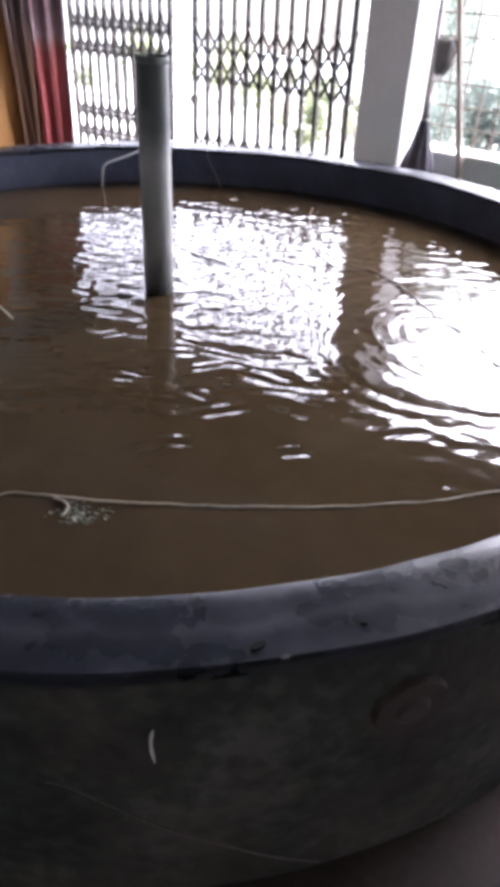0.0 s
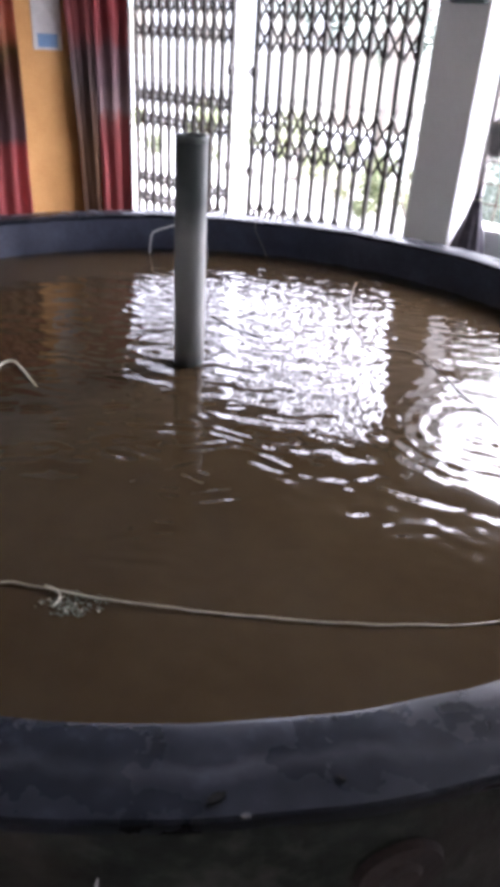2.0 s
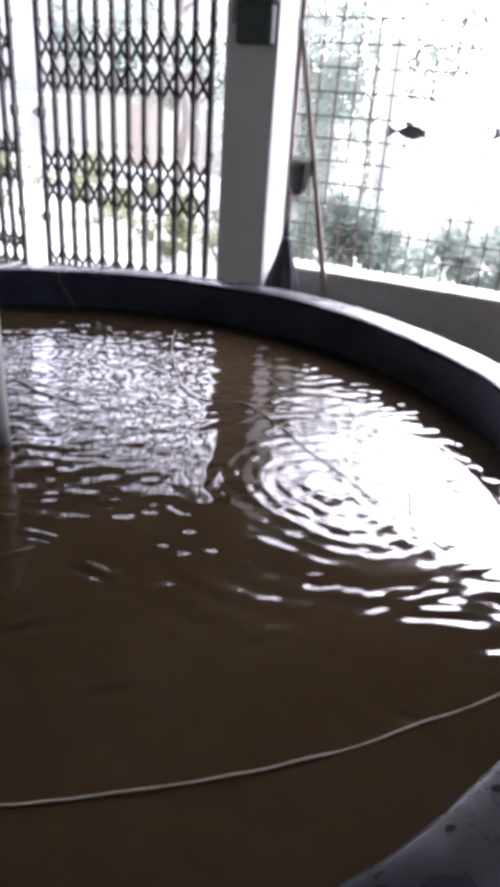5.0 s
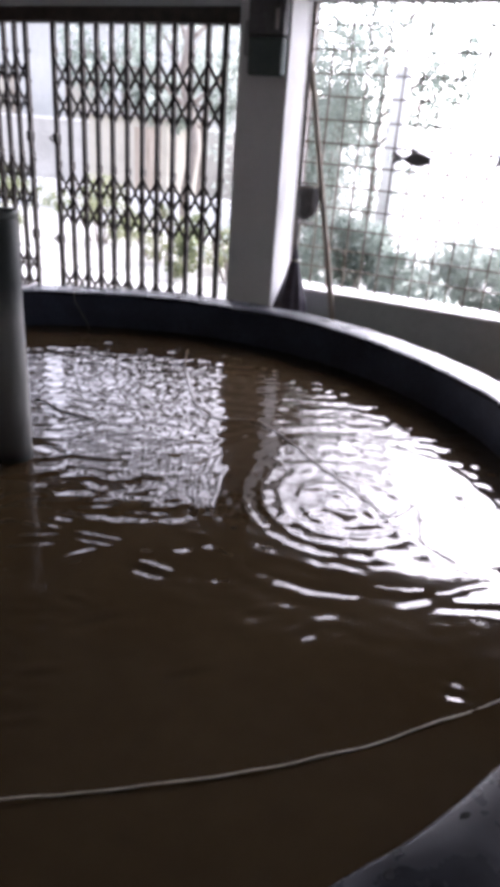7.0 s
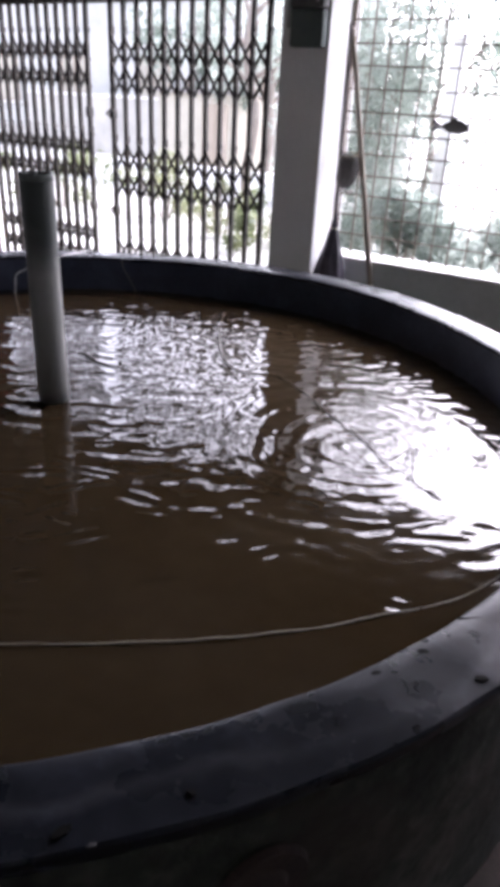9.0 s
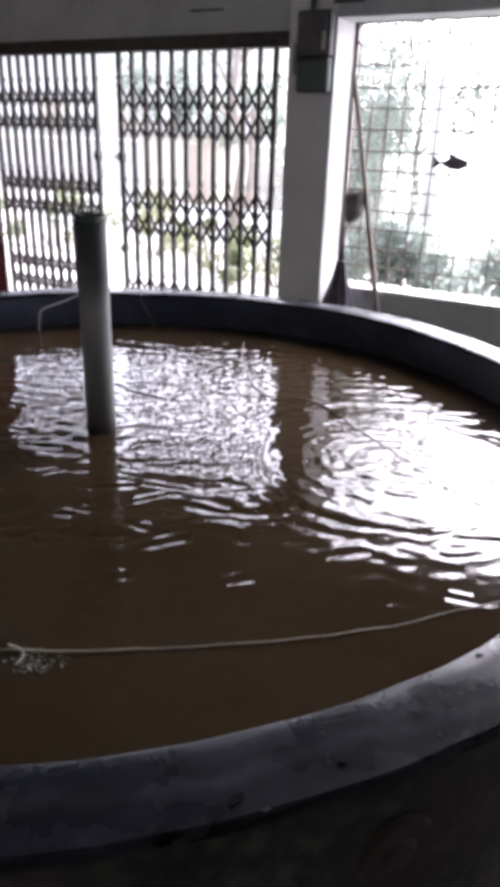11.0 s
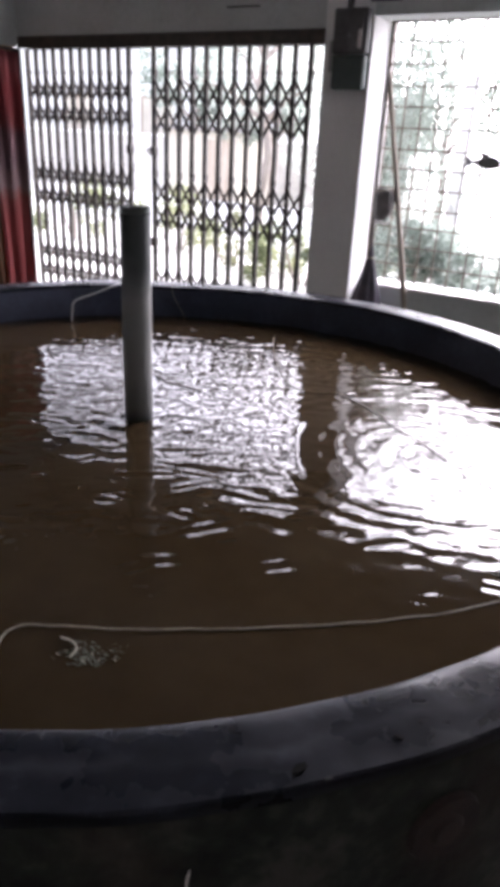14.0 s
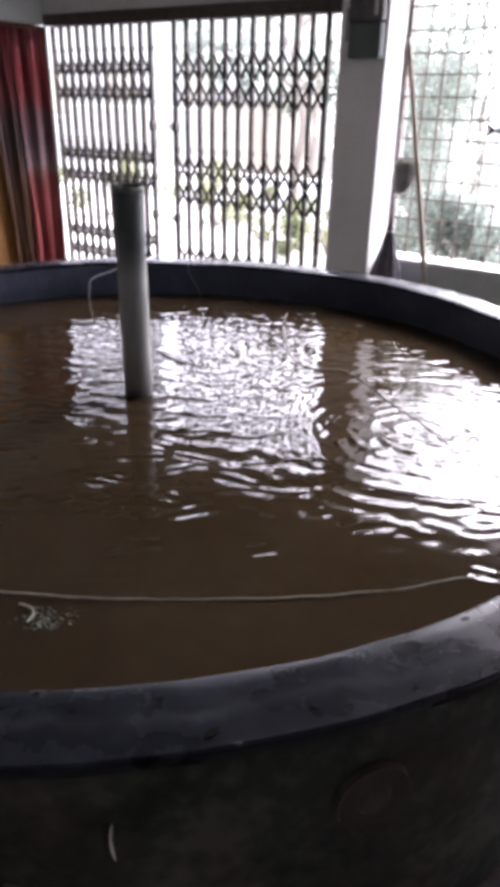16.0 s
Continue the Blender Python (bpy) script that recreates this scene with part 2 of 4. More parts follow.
# Leaf greens are paled and greyed: the haze of outdoor glare is in the colour.
M_LEAF = mat("haze_paled_leaf_green", [(0.22, 0.265, 0.225), (0.31, 0.355, 0.31), (0.4, 0.44, 0.39)], 0.6, scale=1.0, fine=20, bump=0, island=0.5)
M_DRYLEAF = mat("yellow_green_leaf", [(0.16, 0.19, 0.10), (0.24, 0.26, 0.15), (0.32, 0.32, 0.2)], 0.6, scale=1.0, fine=20, bump=0, island=0.5)
for leaf_mat in (M_LEAF, M_DRYLEAF):
    t = leaf_mat.node_tree
    tr = t.nodes.new("ShaderNodeBsdfTranslucent")
    mixer = t.nodes.new("ShaderNodeMixShader")
    mixer.inputs[0].default_value = 0.75
    t.links.new(t.nodes["Color Ramp"].outputs[0], tr.inputs["Color"])
    t.links.new(t.nodes["Principled BSDF"].outputs[0], mixer.inputs[1])
    t.links.new(tr.outputs[0], mixer.inputs[2])
    t.links.new(mixer.outputs[0], t.nodes["Material Output"].inputs["Surface"])
M_BARK = mat("grey_bark", [(0.14, 0.12, 0.1), (0.24, 0.21, 0.18), (0.34, 0.31, 0.28)], 0.9, scale=7, fine=60, stretch=(1, 1, 0.25), bump=0.5)
M_HOUSE = mat("whitewashed_wall", [(0.66, 0.66, 0.63), (0.78, 0.78, 0.76)], 0.85, scale=1.2, fine=25, bump=0.15)
M_ROOF = mat("weathered_sheet_roof", [(0.28, 0.26, 0.25), (0.4, 0.38, 0.36)], 0.7, scale=2, fine=30)
M_SHED = mat("beige_distemper", [(0.36, 0.34, 0.28), (0.44, 0.42, 0.35), (0.5, 0.47, 0.4)], 0.85, scale=1.5, fine=25, bump=0.15)
M_GREYHOUSE = mat("pale_grey_plaster", [(0.4, 0.41, 0.385), (0.5, 0.51, 0.48), (0.58, 0.58, 0.555)], 0.85, scale=0.8, fine=18, bump=0.15)
M_DRUM = mat("faded_orange_plastic", [(0.32, 0.12, 0.075), (0.4, 0.16, 0.1), (0.45, 0.21, 0.15)], 0.5, scale=5, fine=50, bump=0.1)
M_DARK = mat("dark_doorway", [(0.03, 0.03, 0.035), (0.06, 0.06, 0.065)], 0.7, scale=4, fine=40)

RED, DRED, PLUM, GREYR, ORG = (0.36, 0.085, 0.085), (0.26, 0.065, 0.068), (0.15, 0.085, 0.09), (0.36, 0.25, 0.25), (0.42, 0.14, 0.08)
# Printed bands; the stops from 1.12 to 1.62 are paled to hold glare.
M_CURTAIN = banded("printed_red_curtain", [(0.0, DRED), (0.35, RED), (0.95, RED), (1.12, (0.36, 0.12, 0.11)), (1.2, GREYR), (1.4, (0.2, 0.13, 0.14)), (1.62, (0.19, 0.1, 0.11)), (1.72, DRED), (1.95, (0.3, 0.05, 0.055)), (2.15, DRED), (2.4, (0.2, 0.05, 0.055))], wobble=0.1)
M_CURTAIN3 = banded("plum_brown_curtain", [(0.0, (0.13, 0.065, 0.035)), (0.9, (0.15, 0.08, 0.045)), (1.2, (0.13, 0.075, 0.055)), (1.4, (0.085, 0.06, 0.055)), (1.62, (0.1, 0.06, 0.06)), (1.78, (0.2, 0.05, 0.05)), (2.4, (0.22, 0.045, 0.045))], wobble=0.1)
M_CURTAIN2 = banded("printed_red_brown_curtain", [(0.0, DRED), (0.3, RED), (0.95, RED), (1.02, PLUM), (1.5, (0.12, 0.05, 0.03)), (1.6, (0.10, 0.06, 0.02)), (1.75, ORG), (2.4, RED)])


def water_material():
    m = mat("muddy_water", [(0.0245, 0.0157, 0.0077), (0.031, 0.0207, 0.0106), (0.038, 0.0262, 0.0138)], 0.06, scale=1.2, fine=9, bump=0, rvar=0.015, spec=0.5)
    t = m.node_tree
    b = t.nodes["Principled BSDF"]
    b.inputs["IOR"].default_value = 1.333
    tc = t.nodes.new("ShaderNodeTexCoord")
    n = t.nodes.new("ShaderNodeTexNoise")
    n.inputs["Scale"].default_value, n.inputs["Detail"].default_value = 20, 2
    bp = t.nodes.new("ShaderNodeBump")
    bp.inputs["Strength"].default_value, bp.inputs["Distance"].default_value = 0.1, 0.006
    t.links.new(tc.outputs["Object"], n.inputs["Vector"])
    t.links.new(n.outputs["Fac"], bp.inputs["Height"])
    t.links.new(bp.outputs[0], b.inputs["Normal"])
    return m


M_WATER = water_material()


# ---------------- mesh helpers ----------------
def link_mesh(name, bm, material, smooth=False):
    me = bpy.data.meshes.new(name)
    bm.normal_update()
    bm.to_mesh(me)
    bm.free()
    me.materials.append(material)
    if smooth:
        for p in me.polygons:
            p.use_smooth = True
    return new(name, me)


def part(name, bm, material, parent=None, label="", smooth=False):
    ob = link_mesh(name, bm, material, smooth)
    if parent:
        ob.parent = parent
    if label:
        ob["label"] = label
    return ob


def thing(name, label, category, group="", at=(0, 0, 0)):
    e = new(name)
    e.location = at
    e.empty_display_size = 0.1
    return tagged(e, label, category, group)


def add_box(bm, x0, x1, y0, y1, z0, z1, bevel=0.0, m=None):
    r = bmesh.ops.create_cube(bm, size=1, matrix=Matrix.Translation(((x0 + x1) / 2, (y0 + y1) / 2, (z0 + z1) / 2)) @ Matrix.Diagonal((x1 - x0, y1 - y0, z1 - z0, 1)))
    vs = r["verts"]
    if bevel:
        es = list({e for v in vs for e in v.link_edges})
        g = bmesh.ops.bevel(bm, geom=es, offset=bevel, segments=2, affect="EDGES", profile=0.5)
        vs = list({v for f in g["faces"] for v in f.verts} | {v for v in vs if v.is_valid})
    if m is not None:
        bmesh.ops.transform(bm, matrix=m, verts=vs)
    return vs


def boxes(*specs, bevel=0.0):
    bm = bmesh.new()
    for s in specs:
        add_box(bm, *s, bevel=bevel)
    return bm


def tube_bm(pts, radius, sides=8, cap=True, bm=None):
    """A tube along points; radius is a number or one per point."""
    bm = bm or bmesh.new()
    pts = [Vector(p) for p in pts]
    rad = [radius] * len(pts) if isinstance(radius, (int, float)) else radius
    rings = []
    prev = None
    for i, p in enumerate(pts):
        d = (pts[min(i + 1, len(pts) - 1)] - pts[max(i - 1, 0)]).normalized()
        if prev is None:
            a = d.orthogonal().normalized()
        else:
            a = (prev - d * prev.dot(d)).normalized()
        prev = a
        b = d.cross(a)
        rings.append([bm.verts.new(p + rad[i] * (a * math.cos(2 * math.pi * k / sides) + b * math.sin(2 * math.pi * k / sides))) for k in range(sides)])
    for r0, r1 in zip(rings, rings[1:]):
        for k in range(sides):
            bm.faces.new((r0[k], r0[(k + 1) % sides], r1[(k + 1) % sides], r1[k]))
    if cap:
        bm.faces.new(rings[0][::-1])
        bm.faces.new(rings[-1])
    return bm


def spline(pts, n=8):
    """Catmull-Rom through the points."""
    P = [Vector(p) for p in pts]
    P = [2 * P[0] - P[1]] + P + [2 * P[-1] - P[-2]]
    out = []
    for i in range(1, len(P) - 2):
        for k in range(n):
            t = k / n
            a, b, c, d = P[i - 1], P[i], P[i + 1], P[i + 2]
            out.append(0.5 * ((2 * b) + (c - a) * t + (2 * a - 5 * b + 4 * c - d) * t * t + (3 * b - a - 3 * c + d) * t ** 3))
    out.append(P[-2])
    return out


def lathe(profile, seg=160, closed=True, wobble=0.0, seed=0):
    """Turns an (r, z) profile round the z axis."""
    bm = bmesh.new()
    rows = []
    for i in range(seg):
        a = 2 * math.pi * i / seg
        w = wobble * noise.noise((3 * math.cos(a) + seed, 3 * math.sin(a), seed)) + 0.5 * wobble * noise.noise((14 * math.cos(a) + seed, 14 * math.sin(a), seed))
        rows.append([bm.verts.new(((r + w) * math.cos(a), (r + w) * math.sin(a), z + 0.5 * w)) for r, z in profile])
    n = len(profile)
    for i in range(seg):
        A, B = rows[i], rows[(i + 1) % seg]
        for k in range(n if closed else n - 1):
            bm.faces.new((A[k], B[k], B[(k + 1) % n], A[(k + 1) % n]))
    bmesh.ops.recalc_face_normals(bm, faces=bm.faces)
    return bm


def structure(name, bm, material, label, category="wall", smooth=False):
    return tagged(link_mesh(name, bm, material, smooth), label, category, kind="structure")


# ---------------- the room ----------------
GL, GR = -1.40, 1.40          # gate opening
CR = 1.73                    # column's edge beside the window
WY = 0.22                     # window wall's inner face
SILL, HEAD = 0.77, 2.455
XR, YB, CEIL = 6.2, -7.6, 3.15
LW = -1.47                    # side wall's face

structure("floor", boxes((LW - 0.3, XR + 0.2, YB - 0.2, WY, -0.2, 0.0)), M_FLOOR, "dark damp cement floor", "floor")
structure("ceiling", boxes((LW - 0.3, XR + 0.2, YB - 0.2, WY + 0.2, CEIL, CEIL + 0.15)), M_CEIL, "unseen plastered ceiling, greyed to dim its reflection", "ceiling")
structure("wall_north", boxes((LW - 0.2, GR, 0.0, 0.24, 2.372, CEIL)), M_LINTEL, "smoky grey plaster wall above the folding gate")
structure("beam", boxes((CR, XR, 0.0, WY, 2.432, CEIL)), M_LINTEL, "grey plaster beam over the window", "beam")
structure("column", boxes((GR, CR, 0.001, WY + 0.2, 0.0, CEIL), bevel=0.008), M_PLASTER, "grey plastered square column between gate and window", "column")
# The opening runs on unseen to 5.9, lengthened to admit more sky light.
structure("wall_window", boxes((CR, XR, WY, WY + 0.2, 0.0, SILL), (CR, XR, WY, WY + 0.2, HEAD, CEIL), (5.9, XR, WY, WY + 0.2, SILL, HEAD)), M_LINTEL, "grey plaster wall, its grilled window opening widened out of view for light")
structure("window_sill", boxes((CR, 5.9, WY - 0.018, WY + 0.22, SILL - 0.002, SILL + 0.02), bevel=0.006), M_WHITE, "whitewashed cement window sill", "window sill")
structure("wall_west", boxes((LW - 0.2, LW, -2.2, 0.0, 0.0, CEIL)), M_ORANGE, "orange distempered side wall")
# Unseen stretch, pale instead of orange to keep the bounced light neutral.
structure("wall_west_rear", boxes((LW - 0.2, LW, YB, -2.2, 0.0, CEIL)), M_BACKWALL, "unseen plastered wall, pale to bounce light")
structure("gate_post", boxes((LW, GL + 0.016, -0.02, 0.006, 0.0, 2.284), bevel=0.003), M_DARK, "dark narrow post beside the folding gate", "post")
structure("wall_east", boxes((XR, XR + 0.2, YB, WY + 0.2, 0.0, CEIL)), M_BACKWALL, "unseen plastered wall, pale to bounce light")
structure("wall_south", boxes((LW - 0.2, XR + 0.2, YB - 0.2, YB, 0.0, CEIL)), M_BACKWALL, "unseen plastered wall, pale to bounce light")
structure("threshold", boxes((GL, GR, 0.0, 0.5, -0.02, 0.03), bevel=0.01), M_YARD, "pale cement threshold under the gate", "threshold")

structure("beam_west", boxes((LW, LW + 0.06, YB, -0.002, 2.30, CEIL - 0.002)), M_LINTEL, "smoky grey plaster beam along the side wall", "beam")


# ---------------- folding gate ----------------
def channel(bm, x, z0, z1, w=0.022, d=0.03):
    add_box(bm, x - w / 2, x + w / 2, -d / 2, d / 2, z0, z1, bevel=0.003)


def gate_leaf(x0, x1, n, at_y, rows, handle_side):
    leaf = thing("folding_gate_leaf", "rusty dark iron collapsible gate leaf, partly stretched", "gate", "folding gate leaves", (0, at_y, 0))
    xs = [x0 + (x1 - x0) * i / (n - 1) for i in range(n)]
    for i, x in enumerate(xs):
        bm = bmesh.new()
        end = i == 0 or i == n - 1
        w = 0.031 if end else 0.0275
        channel(bm, x - 0.004, 0.03, 2.285, w)
        for z0, h in rows:
            for z in (z0 - h, z0, z0 + h):
                bmesh.ops.create_cone(bm, cap_ends=True, segments=10, radius1=0.012, radius2=0.01, depth=0.05, matrix=Matrix.Translation((x, 0, z)) @ Matrix.Rotation(math.pi / 2, 4, "X"))
        for z in (0.34, 1.42, 2.12):
            add_box(bm, x - w * 0.62, x + w * 0.62, -0.018, 0.018, z - 0.015, z + 0.015, bevel=0.003)
        part("upright_bar", bm, M_GATE, leaf)
    for z0, h in rows:
        for s, yo in ((1, -0.019), (-1, 0.019)):
            for i in range(-1, n - 1):
                a, b = max(i, 0), min(i + 2, n - 1)
                if b - a < 1:
                    continue
                za = z0 + s * (h if a == i else 0)
                zb = z0 - s * (h if b == i + 2 else 0)
                p, q = Vector((xs[a], yo, za)), Vector((xs[b], yo, zb))
                d = q - p
                m = Matrix.Translation((p + q) / 2) @ Matrix.Rotation(-math.atan2(d.z, d.x), 4, "Y")
                bm = bmesh.new()
                add_box(bm, -d.length / 2 - 0.008, d.length / 2 + 0.008, -0.003, 0.003, -0.0105, 0.0105, bevel=0.0015, m=m)
                part("lattice_strip", bm, M_GATE, leaf)
    for z in (1.575, 0.895):
        bm = bmesh.new()
        xx = xs[0] if handle_side < 0 else xs[-1]
        add_box(bm, xx - 0.02, xx + 0.02, -0.035, 0.02, z - 0.035, z + 0.035, bevel=0.008)
        tube_bm(spline([(xx + handle_side * 0.01, -0.03, z + 0.02), (xx + handle_side * 0.035, -0.045, z), (xx + handle_side * 0.01, -0.03, z - 0.02)], 5), 0.006, 6, bm=bm)
        part("latch_handle", bm, M_GATE, leaf, "small iron latch handle")
    return leaf


ROWSZ = [(1.905, 0.188), (1.205, 0.188), (0.53, 0.17)]
gate_leaf(0.0, 1.31, 12, 0.02, ROWSZ, -1)
gate_leaf(-1.365, -0.275, 12, 0.06, [(1.93, 0.182), (1.275, 0.182), (0.62, 0.17)], 1)
track = thing("gate_track", "dark iron channel track carrying the folding gate", "gate track", "", (0, 0, 0))
part("front_flange", boxes((GL, GR, -0.012, 0.008, 2.286, 2.371), bevel=0.003), M_GATE, track)
part("back_flange", boxes((GL, GR, 0.09, 0.105, 2.286, 2.371), bevel=0.003), M_GATE, track)
part("channel_web", boxes((GL, GR, 0.008, 0.09, 2.352, 2.369), bevel=0.003), M_GATE, track)
part("bottom_rail", boxes((GL, GR, 0.03, 0.05, 0.028, 0.04)), M_GATE, track)


# ---------------- window grille ----------------
def window_grille():
    g = thing("window_grille", "brown rusty square welded wire grille in the window", "window grille", "", (0, WY + 0.09, 0))
    rod = boxes((-0.0045, 0.0045, -0.0045, 0.0045, SILL + 0.02, HEAD))
    first = None
    x = 1.765
    while x < 5.85:
        if first is None:
            first = part("upright_wire", rod, M_GRILLE, g)
            first.location.x = x
        else:
            o = new("upright_wire", first.data)
            o.parent = g
            o.location.x = x
            o.rotation_euler = (0, random.uniform(-0.004, 0.004), 0)
            o.location.x -= o.rotation_euler[1] * 1.5
        x += 0.1135
    bar = None
    z = 2.324 - 11 * 0.127
    while z < HEAD - 0.05:
        if bar is None:
            bar = part("cross_wire", boxes((CR, 5.9, -0.0125, -0.0045, -0.0047, 0.0047)), M_GRILLE, g)
            bar.location.z = z
        else:
            o = new("cross_wire", bar.data)
            o.parent = g
            o.location.z = z + random.uniform(-0.004, 0.004)
        z += 0.127
    part("grille_frame", boxes((CR, CR + 0.02, -0.012, 0.012, SILL + 0.02, HEAD), (5.88, 5.9, -0.012, 0.012, SILL + 0.02, HEAD), (CR, 5.9, -0.012, 0.012, HEAD - 0.02, HEAD)), M_GRILLE, g)
    return g


window_grille()


def tin_fish(at):
    f = thing("fish_ornament", "dark fish-shaped tin ornament hung on the window grille", "ornament", "fish ornaments", at)
    n = 22
    top, bot = [], []
    for i in range(n + 1):
        u = i / n
        x = 0.115 - 0.165 * u
        h = 0.04 * math.sin(math.pi * min(1, u * 0.97 + 0.03)) ** 0.8 * (1 - 0.35 * u) + 0.006
        top.append((x, h))
        bot.append((x, -h * 0.95))
    outline = top + [(-0.065, 0.012), (-0.11, 0.042), (-0.1, 0.0), (-0.112, -0.038), (-0.065, -0.01)] + bot[::-1]
    bm = bmesh.new()
    fr = [bm.verts.new((x, -0.006, z)) for x, z in outline]
    bk = [bm.verts.new((x, 0.006, z)) for x, z in outline]
    bm.faces.new(fr)
    bm.faces.new(bk[::-1])
    for i in range(len(fr)):
        j = (i + 1) % len(fr)
        bm.faces.new((fr[j], fr[i], bk[i], bk[j]))
    bmesh.ops.recalc_face_normals(bm, faces=bm.faces)
    part("body", bm, M_FISH, f)
    part("fin", boxes((-0.01, 0.035, -0.004, 0.004, 0.036, 0.055), bevel=0.002), M_FISH, f)
    part("hanging_wire", tube_bm([(0.0, 0, 0.05), (0.0, 0.008, 0.11)], 0.0025, 5), M_GRILLE, f)
    return f


fish = tin_fish((2.45, WY + 0.068, 1.632))
copy_thing(fish, pose(3.045, WY + 0.068, 1.645, 0, 8, 0))


# ---------------- the tank ----------------
TX, TY, RZ, WZ = 1.933, -2.494, 0.803, 0.603
RI, RO = 1.86, 2.04
tank = thing("round_tank", "large round cement fish tank, blue-grey painted rim, mossy outside", "tank", "", (TX, TY, 0))
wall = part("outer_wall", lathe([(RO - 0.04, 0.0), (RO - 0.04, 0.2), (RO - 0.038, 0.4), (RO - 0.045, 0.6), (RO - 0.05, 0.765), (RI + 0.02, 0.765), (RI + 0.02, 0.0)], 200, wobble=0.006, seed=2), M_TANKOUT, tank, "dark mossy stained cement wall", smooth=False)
rim = part("rim", lathe([(RI - 0.002, 0.772), (RI - 0.003, RZ - 0.014), (RI + 0.003, RZ - 0.004), (RI + 0.012, RZ), (RI + 0.05, RZ + 0.002), (RI + 0.1, RZ + 0.001), (RO - 0.05, RZ - 0.001), (RO - 0.016, RZ - 0.002), (RO - 0.01, RZ - 0.007), (RO - 0.01, RZ - 0.028), (RO - 0.045, RZ - 0.034)], 420, wobble=0.011, seed=5), M_COPING, tank, "worn blue-grey painted cement coping", smooth=True)
rim.data.set_sharp_from_angle(angle=radians(28))
part("lining", lathe([(RI - 0.006, 0.1), (RI - 0.006, RZ - 0.022), (RI + 0.001, RZ - 0.02), (RI + 0.022, 0.70), (RI + 0.022, 0.1)], 300, wobble=0.008, seed=5), M_LINING, tank, "dark blue painted inner face", smooth=True)
part("tank_floor", lathe([(0.0, 0.06), (RI + 0.015, 0.06), (RI + 0.015, 0.1), (0.0, 0.1)], 64, closed=False), M_LINING, tank)


M_BOSS = mat("worn_brown_iron", [(0.03, 0.021, 0.018), (0.06, 0.043, 0.037)], 0.8, scale=14, fine=80, bump=0.3)
M_CHIP = mat("bare_pale_cement", [(0.03, 0.03, 0.033), (0.06, 0.058, 0.062)], 0.85, scale=20, fine=90)


def on_wall(angle, z, out=0.0):
    r = RO - 0.04 + out
    return Vector((r * math.cos(angle), r * math.sin(angle), z))


def wall_plug():
    a = math.atan2(-3.627 - TY, 3.582 - TX)
    seat = Matrix.Translation(on_wall(a, 0.55, 0.004)) @ Matrix.Rotation(a, 4, "Z") @ Matrix.Rotation(math.pi / 2, 4, "Y")
    bm = bmesh.new()
    bmesh.ops.create_cone(bm, cap_ends=True, segments=28, radius1=0.084, radius2=0.078, depth=0.014)
    bm.transform(seat)
    part("drain_plug", bm, M_RUST, wall, "rusty brown round drain plug")
    bm = bmesh.new()
    bmesh.ops.create_cone(bm, cap_ends=True, segments=20, radius1=0.04, radius2=0.03, depth=0.008, matrix=Matrix.Translation((0, 0, 0.011)))
    bm.transform(seat)
    part("plug_boss", bm, M_BOSS, wall, "paler worn boss of the drain plug")


wall_plug()
part("plaster_drip", tube_bm(spline([on_wall(math.atan2(-4.0 - TY, x - TX), z, 0.002) for x, z in ((3.252, 0.61), (3.246, 0.58), (3.246, 0.55), (3.252, 0.51))], 4), [0.001, 0.002, 0.003, 0.003, 0.003, 0.0025, 0.0025, 0.003, 0.003, 0.0035, 0.003, 0.002, 0.001], 6), M_LABEL, wall, "pale cement drip")

M_TAR = mat("black_tar_stain", [(0.006, 0.006, 0.006), (0.015, 0.015, 0.014)], 0.95, scale=30, fine=90, spec=0.1, rvar=0.03)


def rim_flake(name, label, x, y, lx, ly, turn, seed, material, h=0.0008):
    """A thin irregular flake or stain lying on the rim."""
    bm = bmesh.new()
    n = 18
    ring = []
    for i in range(n):
        a = 2 * math.pi * i / n
        k = 1 + 0.35 * noise.noise((2.2 * math.cos(a) + seed, 2.2 * math.sin(a), seed))
        ring.append((lx * k * math.cos(a), ly * k * math.sin(a)))
    low = [bm.verts.new((px, py, -0.004)) for px, py in ring]
    top = [bm.verts.new((px * 0.9, py * 0.9, h)) for px, py in ring]
    for i in range(n):
        j = (i + 1) % n
        bm.faces.new((low[i], low[j], top[j], top[i]))
    bm.faces.new(top)
    bm.transform(Matrix.Translation((x - TX, y - TY, RZ)) @ Matrix.Rotation(turn, 4, "Z"))
    part(name, bm, material, rim, label)


for x, y, lx, ly, turn, seed in ((3.49, -3.717, 0.008, 0.0045, 0.2, 1.0), (3.376, -3.87, 0.017, 0.008, 1.3, 2.0), (3.623, -3.326, 0.012, 0.006, 0.9, 3.0), (3.676, -3.22, 0.012, 0.007, 0.4, 4.0), (3.726, -3.167, 0.009, 0.006, 2.0, 5.0), (3.79, -3.225, 0.013, 0.007, 0.6, 6.0), (3.02, -4.12, 0.012, 0.006, 2.2, 7.0)):
    rim_flake("tar_blot", "black tar blot", x, y, lx, ly, turn, seed, M_TAR)
rim_flake("cement_chip", "pale bare cement chip", 3.425, -3.862, 0.008, 0.004, 0.9, 5.0, M_CHIP)
rim_flake("cement_chip", "pale bare cement chip", 3.198, -4.07, 0.014, 0.006, 0.6, 6.0, M_CHIP)
